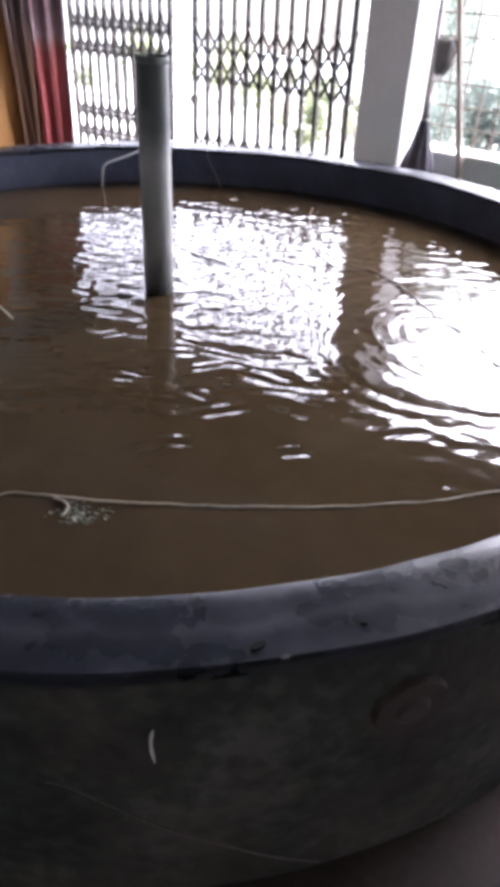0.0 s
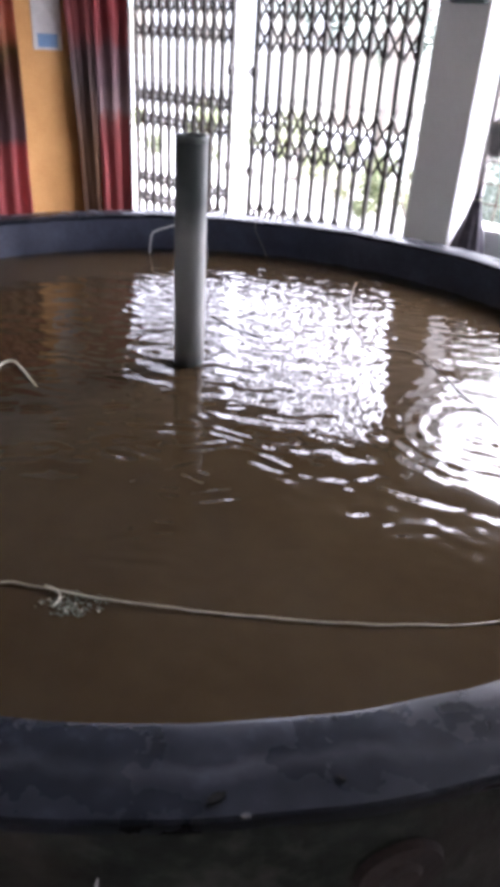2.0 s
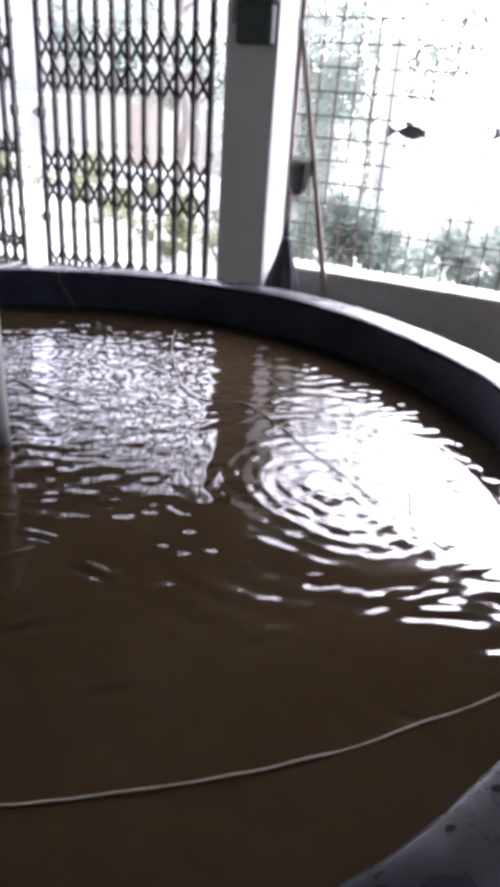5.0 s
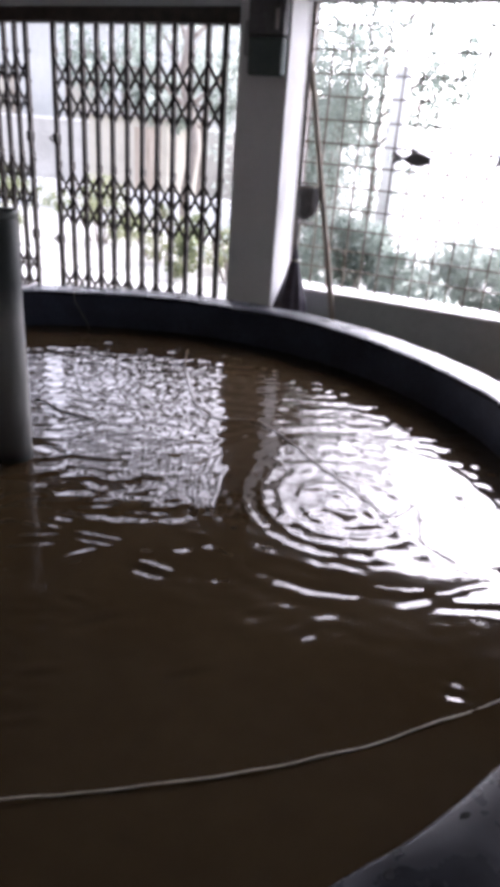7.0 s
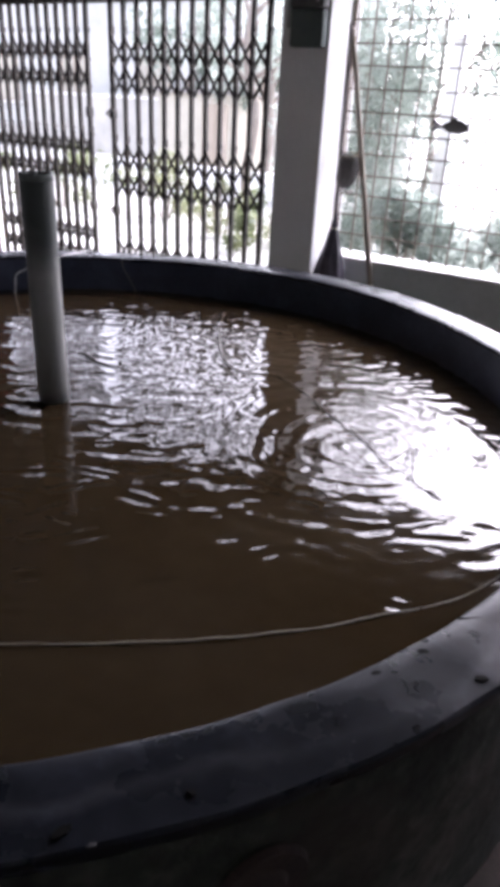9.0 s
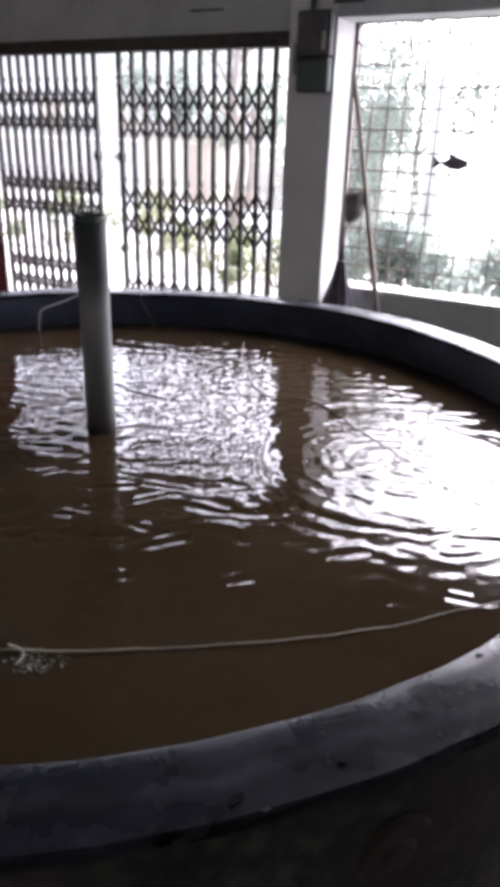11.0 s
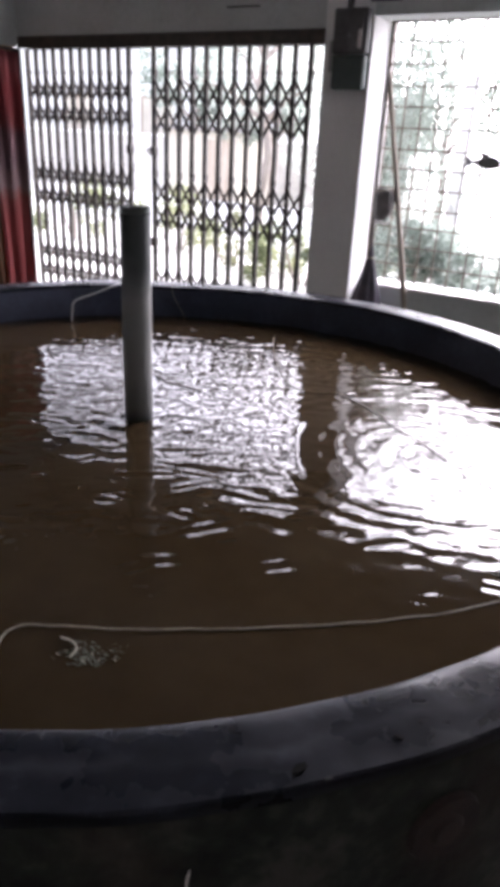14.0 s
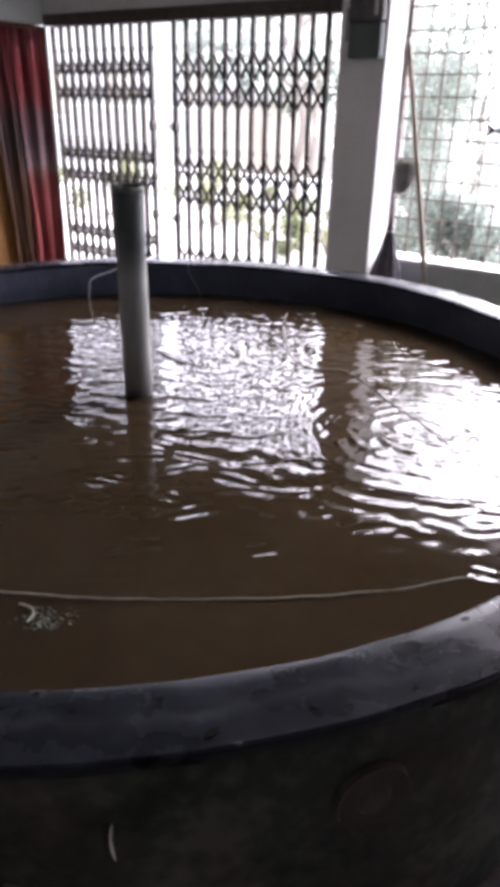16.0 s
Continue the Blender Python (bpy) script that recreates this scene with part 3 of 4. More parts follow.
part("joint_crack", tube_bm([(3.70 + 0.175 * i / 9 - TX + 0.004 * noise.noise((i, 2, 0)), -3.085 + 0.13 * i / 9 - TY + 0.006 * noise.noise((i, 0, 3)), RZ - 0.0006) for i in range(10)], 0.0018, 5), M_TAR, rim, "dark hairline crack across the rim")

string = thing("thin_string", "thin pale string lying down the side of the tank", "string", "", (TX, TY, 0))
part("strand", tube_bm(spline([on_wall(math.atan2(y - TY, x - TX), z, 0.006) for x, y, z in ((3.09, -4.125, 0.46), (3.122, -4.102, 0.445), (3.17, -4.066, 0.393), (3.267, -3.984, 0.278), (3.352, -3.903, 0.189), (3.423, -3.828, 0.107), (3.5, -3.74, 0.03))], 6), 0.0014, 6), M_DTUBE, string)


# ---------------- standpipe ----------------
PX, PY, PT = 1.872, -2.463, 1.466
pipe = thing("standpipe", "dirty grey plastic standpipe upright in the tank, slimy dark top", "pipe", "", (PX, PY, 0))


def pipe_shell(z0, z1, r, jag, th=0.006, seg=40):
    bm = bmesh.new()
    rows = []
    for i in range(seg):
        a = 2 * math.pi * i / seg
        zz = z1 + (jag * noise.noise((5 * math.cos(a), 5 * math.sin(a), 3.1)) if jag else 0)
        c, s = math.cos(a), math.sin(a)
        rows.append([bm.verts.new((rr * c, rr * s, z)) for rr, z in ((r, z0), (r, (z0 + z1) / 2), (r, zz - 0.004), (r - 0.002, zz), (r - th, zz), (r - th, z0))])
    n = 6
    for i in range(seg):
        A, B = rows[i], rows[(i + 1) % seg]
        for k in range(n):
            bm.faces.new((A[k], B[k], B[(k + 1) % n], A[(k + 1) % n]))
    bmesh.ops.recalc_face_normals(bm, faces=bm.faces)
    return bm


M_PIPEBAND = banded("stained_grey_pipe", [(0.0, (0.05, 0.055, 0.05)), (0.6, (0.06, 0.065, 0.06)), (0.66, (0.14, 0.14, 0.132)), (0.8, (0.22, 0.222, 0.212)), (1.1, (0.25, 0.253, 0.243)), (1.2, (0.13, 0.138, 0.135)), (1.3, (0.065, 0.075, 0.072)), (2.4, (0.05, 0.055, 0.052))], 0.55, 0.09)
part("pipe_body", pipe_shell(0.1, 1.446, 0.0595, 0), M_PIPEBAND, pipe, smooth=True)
part("pipe_mouth", pipe_shell(1.442, PT, 0.0602, 0.008, 0.008), M_PIPETOP, pipe, "slimy dark ragged mouth", smooth=True)



# ---------------- water ----------------
QX, QY, QR = 3.02 - TX, -2.09 - TY, 0.56   # the bubbling place, in the tank's space


def water_sheet():
    step, R = 0.0095, 1.872
    n = int(2 * R / step) + 1
    ax = (np.arange(n) - (n - 1) / 2) * step
    X, Y = np.meshgrid(ax, ax, indexing="ij")
    rng = np.random.RandomState(4)
    H = np.zeros_like(X)
    for k in range(60):
        lam = 0.042 * (0.18 / 0.042) ** rng.uniform(0, 1)
        ang = rng.uniform(0, 2 * math.pi) if k % 7 == 0 else radians(124) + rng.normal() * 0.36
        amp = WAVE * lam / (2 * math.pi) * (0.08 / lam) ** 0.4 * rng.uniform(0.6, 1.3)
        H += amp * np.sin(2 * math.pi / lam * (X * math.cos(ang) + Y * math.sin(ang)) + rng.uniform(0, 6.28))
    dq, dp = np.hypot(X - QX, Y - QY), np.hypot(X - (PX - TX), Y - (PY - TY))
    side = X * 0.56 - Y * 0.82              # towards the near rim
    left = 1 / (1 + np.exp(-(X + 0.95) / 0.12))
    A = 0.2 + 0.75 * np.exp(-(dq / 0.6) ** 2) + 0.3 * np.exp(-(dp / 0.45) ** 2) + 0.55 * left / (1 + np.exp((side + 0.16) / 0.13))
    for gx, gy, gr in ((0.58, -0.62, 0.09), (1.26, -0.3, 0.07), (1.08, -0.62, 0.05), (0.6, -1.0, 0.05), (0.25, -0.85, 0.08), (0.75, -0.95, 0.06), (0.85, -0.35, 0.08), (1.4, -0.55, 0.06)):
        A += 0.55 * np.exp(-((X - gx) ** 2 + (Y - gy) ** 2) / gr ** 2)
    A *= 1 - 0.5 / (1 + np.exp(-(X + Y * 0.2 - 0.75) / 0.15)) / (1 + np.exp((side - 0.35) / 0.15))
    A += 1.1 * np.exp(-np.clip(R - np.hypot(X, Y), 0, 9) / 0.3) * left / (1 + np.exp(-(Y - 0.55) / 0.15))
    fade = 1 / (1 + np.exp((dq - QR + 0.12) / 0.03))
    H = H * A * (1 - 0.75 * fade)
    # rings that spread from the bubbling place and from the pipe
    ring = lambda d, lam, reach: np.sin(2 * math.pi * d / lam) * np.exp(-(d / reach) ** 2)
    H += 0.0009 * ring(dp, 0.12, 0.4)
    far = np.clip((dq - QR + 0.1) / 0.1, 0, 1)
    broken = 0.5 + 0.5 * np.sin(9.0 * np.arctan2(Y - QY, X - QX) + 5.0 * dq) * np.sin(4.0 * np.arctan2(Y - QY, X - QX) + 1.3)
    H += 0.0011 * far * broken * np.sin(2 * math.pi * dq / 0.1) * np.exp(-((dq - QR) / 0.3) ** 2)
    # short steep wavelets scattered over the calmer near half
    for k in range(120):
        ang, rr = rng.uniform(-2.6, 0.1), 1.75 * math.sqrt(rng.uniform(0.02, 1))
        px, py = rr * math.cos(ang), rr * math.sin(ang)
        if 0.56 * px - 0.82 * py > rng.uniform(0.3, 1.5):
            continue
        turn, lam, long, slope = radians(128) + rng.normal() * 0.3, rng.uniform(0.04, 0.07), rng.uniform(0.025, 0.07), rng.uniform(0.2, 0.36)
        u, v = (X - px) * math.cos(turn) + (Y - py) * math.sin(turn), -(X - px) * math.sin(turn) + (Y - py) * math.cos(turn)
        near = (np.abs(u) < 0.2) & (np.abs(v) < 0.3)
        H[near] += (slope * lam / 6.28 * np.sin(2 * math.pi * u / lam) * np.exp(-(u / 0.03) ** 2 - (v / long) ** 2))[near]
    inside = X ** 2 + Y ** 2 <= R * R
    idx = -np.ones(X.shape, int)
    idx[inside] = np.arange(inside.sum())
    verts = np.stack([X[inside], Y[inside], H[inside]], 1)
    q = np.stack([idx[:-1, :-1], idx[1:, :-1], idx[1:, 1:], idx[:-1, 1:]], -1).reshape(-1, 4)
    q = q[(q >= 0).all(1)]
    me = bpy.data.meshes.new("water")
    me.from_pydata(verts.tolist(), [], q.tolist())
    me.materials.append(M_WATER)
    me.polygons.foreach_set("use_smooth", [True] * len(me.polygons))
    return tagged(new("water", me), "muddy brown rippled water filling the round tank", "water", kind="structure")


def ring_water():
    """A round piece of water whose spiral crests spread as rings while it turns."""
    seg, rows = 180, 56
    verts, faces = [(0, 0, 0.0)], []
    rng = np.random.RandomState(9)
    for j in range(1, rows + 1):
        r = QR * j / rows
        env = min(1, r / 0.05) * max(0, 1 - (r / QR) ** 3)
        for i in range(seg):
            a = 2 * math.pi * i / seg
            w = noise.noise((3 * math.cos(a) * r + 7, 3 * math.sin(a) * r, 1.0))
            crest = 0.5 + 0.5 * math.sin(2 * math.pi * (r + 0.09 * w) / 0.085 - a)
            h = env * RINGS * (0.55 + 0.6 * math.exp(-r / 0.25)) * (2 * crest ** 2.2 - 0.8)
            h += env * (0.003 * noise.noise((9 * r * math.cos(a), 9 * r * math.sin(a), 4.0)) + 0.0016 * noise.noise((24 * r * math.cos(a), 24 * r * math.sin(a), 4.0)))
            verts.append((r * math.cos(a), r * math.sin(a), h - 0.003 * (r / QR) ** 10))
    for i in range(seg):
        faces.append((0, 1 + i, 1 + (i + 1) % seg))
    for j in range(rows - 1):
        for i in range(seg):
            a, b = 1 + j * seg + i, 1 + j * seg + (i + 1) % seg
            faces.append((a, a + seg, b + seg, b))
    me = bpy.data.meshes.new("ripple_rings")
    me.from_pydata(verts, [], faces)
    me.materials.append(M_WATER)
    me.polygons.foreach_set("use_smooth", [True] * len(me.polygons))
    return tagged(new("ripple_rings", me), "spreading ring ripples on the muddy water", "water", kind="structure")


water = water_sheet()
rings = ring_water()


# ---------------- ropes, tubes and weed ----------------
def rope(name, label, category, pts, r, material, sides=7, n=8, jitter=0.004):
    e = thing(name, label, category)
    P = spline(pts, n)
    P = [p + Vector((jitter * noise.noise((p.x * 9, p.y * 9, 1)), jitter * noise.noise((p.x * 9, p.y * 9, 5)), jitter * noise.noise((p.x * 14, p.y * 14, 9)))) for p in P]
    part("strand", tube_bm(P, r, sides), material, e, smooth=True)
    return e


ROPE_Z = WZ + 0.004
long_rope = rope("floating_rope", "thin pale nylon rope floating slack across the water", "rope",
     [(2.96, -4.25, RZ + 0.006), (2.88, -4.15, RZ + 0.004), (2.82, -4.08, 0.70), (2.715, -3.97, ROPE_Z + 0.01), (2.61, -3.865, ROPE_Z), (2.52, -3.765, ROPE_Z), (2.515, -3.7, ROPE_Z), (2.59, -3.645, ROPE_Z), (2.74, -3.56, ROPE_Z), (3.0, -3.37, ROPE_Z - 0.002), (3.2, -3.21, ROPE_Z), (3.36, -3.05, ROPE_Z - 0.003), (3.48, -2.91, ROPE_Z), (3.62, -2.73, ROPE_Z), (3.71, -2.58, 0.66), (3.775, -2.48, RZ + 0.004), (3.86, -2.38, RZ + 0.004)], 0.0018, M_ROPE)
far_rope = rope("floating_rope", "pale nylon rope end curled on the water beside the pipe", "rope",
     [(1.95, -3.5, ROPE_Z), (1.80, -3.36, ROPE_Z), (1.6, -3.2, ROPE_Z), (1.43, -3.06, ROPE_Z + 0.004), (1.42, -2.99, ROPE_Z + 0.006), (1.5, -3.0, ROPE_Z), (1.66, -3.045, ROPE_Z - 0.004)], 0.0037, M_ROPE)
rope("air_tube", "thin clear air tube hanging from the rim into the water", "air tube",
     [(0.62, -0.94, RZ + 0.006), (0.64, -1.08, RZ + 0.006), (0.65, -1.2, 0.812), (0.585, -1.325, 0.768), (0.535, -1.41, 0.742), (0.511, -1.45, 0.715), (0.51, -1.465, 0.66), (0.513, -1.48, 0.56)], 0.0048, M_TUBE)
rope("air_tube", "thin dark air tube hanging down the inner face of the tank", "air tube",
     [(0.84, -0.84, RZ + 0.004), (0.895, -0.93, 0.807), (0.925, -0.97, 0.76), (0.95, -0.955, 0.7), (0.985, -0.945, 0.64), (1.03, -0.95, 0.56)], 0.0026, M_DTUBE)
rope("air_tube", "dull brown air tube lying on the water towards the bubbling place", "air tube",
     [(1.66, -0.9, WZ - 0.02), (1.7, -0.98, ROPE_Z), (1.85, -1.25, ROPE_Z), (2.06, -1.54, ROPE_Z), (2.2, -1.68, ROPE_Z), (2.33, -1.71, ROPE_Z), (2.43, -1.65, ROPE_Z), (2.6, -1.72, ROPE_Z), (2.82, -1.89, ROPE_Z + 0.002), (3.05, -2.04, ROPE_Z + 0.003), (3.19, -2.15, ROPE_Z + 0.01), (3.25, -2.1, ROPE_Z + 0.05), (3.28, -2.15, ROPE_Z + 0.03), (3.32, -2.23, ROPE_Z), (3.42, -2.28, ROPE_Z), (3.54, -2.34, WZ - 0.03)], 0.0026, M_DTUBE)
rope("air_tube", "dull brown air tube lying on the water beside the pipe", "air tube",
     [(1.5, -2.02, WZ - 0.02), (1.57, -1.99, ROPE_Z), (1.7, -2.03, ROPE_Z), (1.88, -2.03, ROPE_Z), (1.98, -2.02, WZ - 0.02)], 0.0032, M_DTUBE)


def weed_clump():
    e = thing("algae_clump", "small clump of pale green algae and froth below the rope", "algae", "", (2.71, -3.665, WZ))
    rng = random.Random(3)
    # a drooping strand that joins the clump to the rope
    part("strand", tube_bm(spline([(-0.09, 0.002, 0.004), (-0.055, 0.008, 0.006), (-0.03, -0.002, 0.004), (-0.022, -0.03, 0.001)], 6), 0.0022, 6), M_ROPE, e, smooth=True)
    for k in range(130):
        u, v = rng.gauss(0, 1), rng.gauss(0, 1)
        c = Vector((0.034 * u + 0.008 * v, 0.023 * u - 0.018 * v, 0.0012))
        r = rng.uniform(0.001, 0.0031) * (1.25 - 0.3 * min(2, abs(u)))
        bm = bmesh.new()
        bmesh.ops.create_icosphere(bm, subdivisions=1, radius=r)
        a = rng.uniform(-0.4, 0.9)
        bm.transform(Matrix.Translation(c) @ Matrix.Rotation(a, 4, "Z") @ Matrix.Diagonal((rng.uniform(1.0, 3.6), 0.8, 0.5, 1)))
        part("froth_fleck" if k % 13 == 0 else "frond", bm, M_ROPE if k % 13 == 0 else M_WEED, e, smooth=True)
    return e


weed = weed_clump()


# ---------------- things by the column ----------------
box = thing("meter_box", "soot-blackened wooden meter box on the column top", "meter box", "", (1.605, 0, 2.22))
part("case", boxes((-0.115, 0.115, -0.075, 0.0, 0.002, 0.25), bevel=0.014), M_BOX, box)
lid = part("lid", boxes((-0.1, 0.09, -0.088, -0.073, 0.02, 0.23), bevel=0.006), M_BOX, box)
part("label_strip", boxes((0.066, 0.086, -0.092, -0.0875, 0.03, 0.13)), M_LABEL, lid, "pale paper strip")
part("tray", boxes((-0.11, 0.112, -0.07, 0.0, -0.2, -0.004), bevel=0.015), M_BOXGREEN, box, "faded dark green lower box")
part("clip", boxes((-0.15, -0.118, -0.04, 0.0, -0.1, 0.08), bevel=0.008), M_PIPE, box)
part("knob", tube_bm([(0.0, -0.087, 0.1), (0.0, -0.104, 0.1)], 0.012, 10), M_BOX, lid)
part("conduit", tube_bm([(-0.03, -0.03, 0.245), (-0.03, -0.022, 0.36), (-0.04, -0.02, 0.92)], 0.02, 10), M_BOX, box, "sooty vertical conduit")
vent = thing("wall_vent", "dark rectangular vent high on the plaster wall", "vent", "", (1.83, 0, 2.72))
part("frame", boxes((-0.05, 0.05, -0.012, 0.0, -0.13, -0.115), (-0.05, 0.05, -0.012, 0.0, 0.115, 0.13), (-0.05, -0.038, -0.012, 0.0, -0.115, 0.115), (0.038, 0.05, -0.012, 0.0, -0.115, 0.115)), M_BOX, vent)
part("backing", boxes((-0.038, 0.038, -0.004, 0.0, -0.115, 0.115)), M_DARK, vent)
for k in range(6):
    part("slat", boxes((-0.038, 0.038, -0.01, -0.004, -0.1 + 0.036 * k, -0.085 + 0.036 * k)), M_BOX, vent)
ledge = thing("wall_hook_rail", "short dark wooden hook rail on the beam", "hook rail", "", (1.82, 0, 2.515))
part("rail", boxes((-0.12, 0.08, -0.02, 0.0, -0.01, 0.01), bevel=0.004), M_BOX, ledge)
ledge2 = thing("wall_hook_rail", "short dark wooden hook rail above the gate", "hook rail", "", (0.78, 0, 2.51))
part("rail", boxes((-0.13, 0.13, -0.014, 0.0, -0.006, 0.006), bevel=0.003), M_BOX, ledge2)


def pole(label, a, b, r0, r1, bend, seed, material=None):
    material = material or M_WOOD
    e = thing("bamboo_pole", label, "pole", "leaning poles")
    A, B = Vector(a), Vector(b)
    pts, rad = [], []
    for i in range(19):
        u = i / 18
        p = A.lerp(B, u) + Vector((bend * math.sin(math.pi * u), 0, 0))
        pts.append(p)
        rad.append((r0 + (r1 - r0) * u) * (1.12 if i % 4 == 0 else 1.0) + 0.0008 * noise.noise((seed, i, 0)))
    part("cane", tube_bm(pts, rad, 10), material, e, smooth=True)
    for i in range(4, 18, 4):
        part("node_ring", tube_bm([pts[i] - (pts[i + 1] - pts[i]) * 0.08, pts[i] + (pts[i + 1] - pts[i]) * 0.08], rad[i] * 1.1, 10), material, e)
    return e


pole("dry bamboo pole leaning on the column against the window", (2.247, 0.17, 0.0), (1.795, 0.17, 2.14), 0.022, 0.016, 0.0, 1)
pole("short dark stick leaning in the corner by the column", (1.885, 0.145, 0.0), (1.795, 0.15, 2.16), 0.013, 0.009, -0.02, 2, M_NET)


def net_bundle():
    e = thing("hand_net", "rolled dark hand net hung on the leaning stick", "net", "", (1.872, 0.14, 1.315))
    bm = bmesh.new()
    bmesh.ops.create_icosphere(bm, subdivisions=4, radius=1)
    for v in bm.verts:
        p = v.co.copy()
        boxy = Vector([math.copysign(abs(c) ** 0.55, c) for c in p])
        k = 1 + 0.16 * noise.noise(p * 2.3) + 0.07 * noise.noise(p * 7)
        droop = 1 - 0.35 * max(0, -p.z)
        v.co = Vector((boxy.x * 0.066 * k * droop, boxy.y * 0.04 * k, boxy.z * 0.1 * k + 0.02))
    part("netting", bm, M_NET, e, smooth=True)
    part("hoop", tube_bm([(0.068 * math.cos(a), 0.04 * math.sin(a), 0.112 + 0.01 * math.cos(a)) for a in [i * 2 * math.pi / 16 for i in range(17)]], 0.005, 6, cap=False), M_WOOD, e)
    part("hem", tube_bm([(0.045 * math.cos(a), 0.03 * math.sin(a), -0.095 + 0.012 * math.sin(3 * a)) for a in [i * 2 * math.pi / 16 for i in range(17)]], 0.006, 6, cap=False), M_LABEL, e, "pale cord hem")
    return e


net_bundle()


def sack(name, label, at, size, seed, material):
    e = thing(name, label, "sack", "", at)
    bm = bmesh.new()
    bmesh.ops.create_icosphere(bm, subdivisions=4, radius=1)
    for v in bm.verts:
        p = v.co.copy()
        u = (p.z + 1) / 2
        pinch = 1.35 if u < 0.62 else max(0.3, 1.35 - (u - 0.62) * 2.9)
        fold = 0.1 * math.sin(9 * math.atan2(p.y, p.x) + seed) * u + 0.14 * noise.noise(p * 2.1 + Vector((seed, 0, 0))) + 0.06 * noise.noise(p * 6)
        v.co = Vector((p.x * size[0] * pinch * (1 + fold), p.y * size[1] * pinch * (1 + fold), max(0, u) * size[2]))
    part("bag", bm, material, e, smooth=True)
    part("tie", tube_bm([(size[0] * 0.3 * math.cos(a), size[1] * 0.3 * math.sin(a), size[2] * 0.9) for a in [i * 2 * math.pi / 12 for i in range(13)]], 0.006, 6, cap=False), M_ROPE, e)
    return e


sack("tied_sack", "dusty dark purple plastic sack, tied neck, standing by the column", (1.862, 0.05, 0.0), (0.082, 0.07, 1.1), 1.0, M_BAG)


def plastic_drum(at, r, h):
    """A tapered open drum with rolled hoops and a lip."""
    e = thing("plastic_drum", "faded orange plastic drum standing under the window", "drum", "", at)
    prof = [(r * 0.84, 0.0), (r * 0.86, 0.02), (r * 0.92, h * 0.4), (r * 0.97, h * 0.42), (r * 0.97, h * 0.45), (r * 0.94, h * 0.47), (r, h - 0.03), (r + 0.012, h - 0.025), (r + 0.012, h), (r - 0.006, h), (r - 0.008, h - 0.03), (r * 0.84, 0.03), (0.001, 0.03), (0.001, 0.0)]
    part("shell", lathe(prof, 48), M_DRUM, e, smooth=False)
    part("handle", tube_bm(spline([((r + 0.014) * math.cos(a), (r + 0.014) * math.sin(a), h - 0.05 - 0.09 * math.sin((a + 2.6) / 2.2 * math.pi)) for a in [-2.6 + 2.2 * k / 8 for k in range(9)]], 3), 0.004, 6), M_GATE, e, "thin wire handle")
    return e


plastic_drum((3.45, -0.1, 0.0), 0.16, 0.6)


# ---------------- curtains and paper ----------------
def cloth(y0, y1, spread, top, folds, seed, depth=0.02):
    """A hanging cloth whose first edge moves out by spread from hem to top."""
    nu, nv = 90, 30
    bm = bmesh.new()
    g = []
    for i in range(nu + 1):
        u = i / nu
        col = []
        for j in range(nv + 1):
            v = j / nv
            start = y0 - spread * v ** 1.5
            y = start + (y1 - start) * u
            z = 0.05 + (top - 0.05) * v
            amp = depth * (1 - 0.35 * v)
            x = amp * math.sin(2 * math.pi * folds * u + seed + 0.9 * noise.noise((u * 4, v * 2, seed))) + 0.016 * noise.noise((u * 7, v * 3, seed + 3))
            col.append(bm.verts.new((x, y + 0.006 * noise.noise((u * 3, v * 5, seed)), z)))
        g.append(col)
    for i in range(nu):
        for j in range(nv):
            bm.faces.new((g[i][j], g[i + 1][j], g[i + 1][j + 1], g[i][j + 1]))
    bmesh.ops.solidify(bm, geom=bm.faces[:], thickness=0.003)
    return bm


def curtain(label, panels, y0, y1, top, rings):
    """panels: (name, cloth, material, label) hung on one rod."""
    e = thing("curtain", label, "curtain", "door curtains", (LW + 0.07, 0, 0))
    for name, bm, material, said in panels:
        part(name, bm, material, e, said, smooth=True)
    part("rod", tube_bm([(0, y0 - 0.03, top + 0.015), (0, y1 + 0.01, top + 0.015)], 0.011, 10), M_GATE, e, "thin iron curtain rod")
    for k in range(rings):
        y = y0 + (y1 - y0) * (k + 0.5) / rings
        part("ring", tube_bm([(0.016 * math.cos(a), y, top + 0.012 + 0.016 * math.sin(a)) for a in [i * 2 * math.pi / 10 for i in range(11)]], 0.0025, 5, cap=False), M_GATE, e)
    return e


curtain("red and plum printed curtain with a glare-paled band, hanging beside the gate",
        [("printed_cloth", cloth(-0.33, -0.02, 0.05, 2.26, 2.2, 0.4, 0.024), M_CURTAIN, "red cloth with a plum band, paled by painted glare"),
         ("brown_cloth", cloth(-0.53, -0.325, 0.13, 2.26, 1.4, 1.7, 0.016), M_CURTAIN3, "plum-brown cloth, dark red at the top")], -0.68, -0.02, 2.26, 9)
curtain("red and brown printed curtain over a side doorway", [("printed_cloth", cloth(-2.0, -1.05, 0.0, 2.22, 7, 2.0), M_CURTAIN2, "")], -2.0, -1.05, 2.22, 8)
cal = thing("wall_calendar", "pale paper calendar with a blue foot on the orange wall", "calendar", "", (LW, -0.735, 1.9))
part("sheet", boxes((0.0, 0.004, -0.13, 0.13, -0.28, 0.3), bevel=0.001), M_LABEL, cal)
part("printed_block", boxes((0.0045, 0.0055, -0.09, 0.09, -0.26, -0.17)), M_BLUEPAPER, cal, "blue printed block")
part("top_strip", boxes((0.0, 0.009, -0.132, 0.132, 0.295, 0.315)), M_BOX, cal)


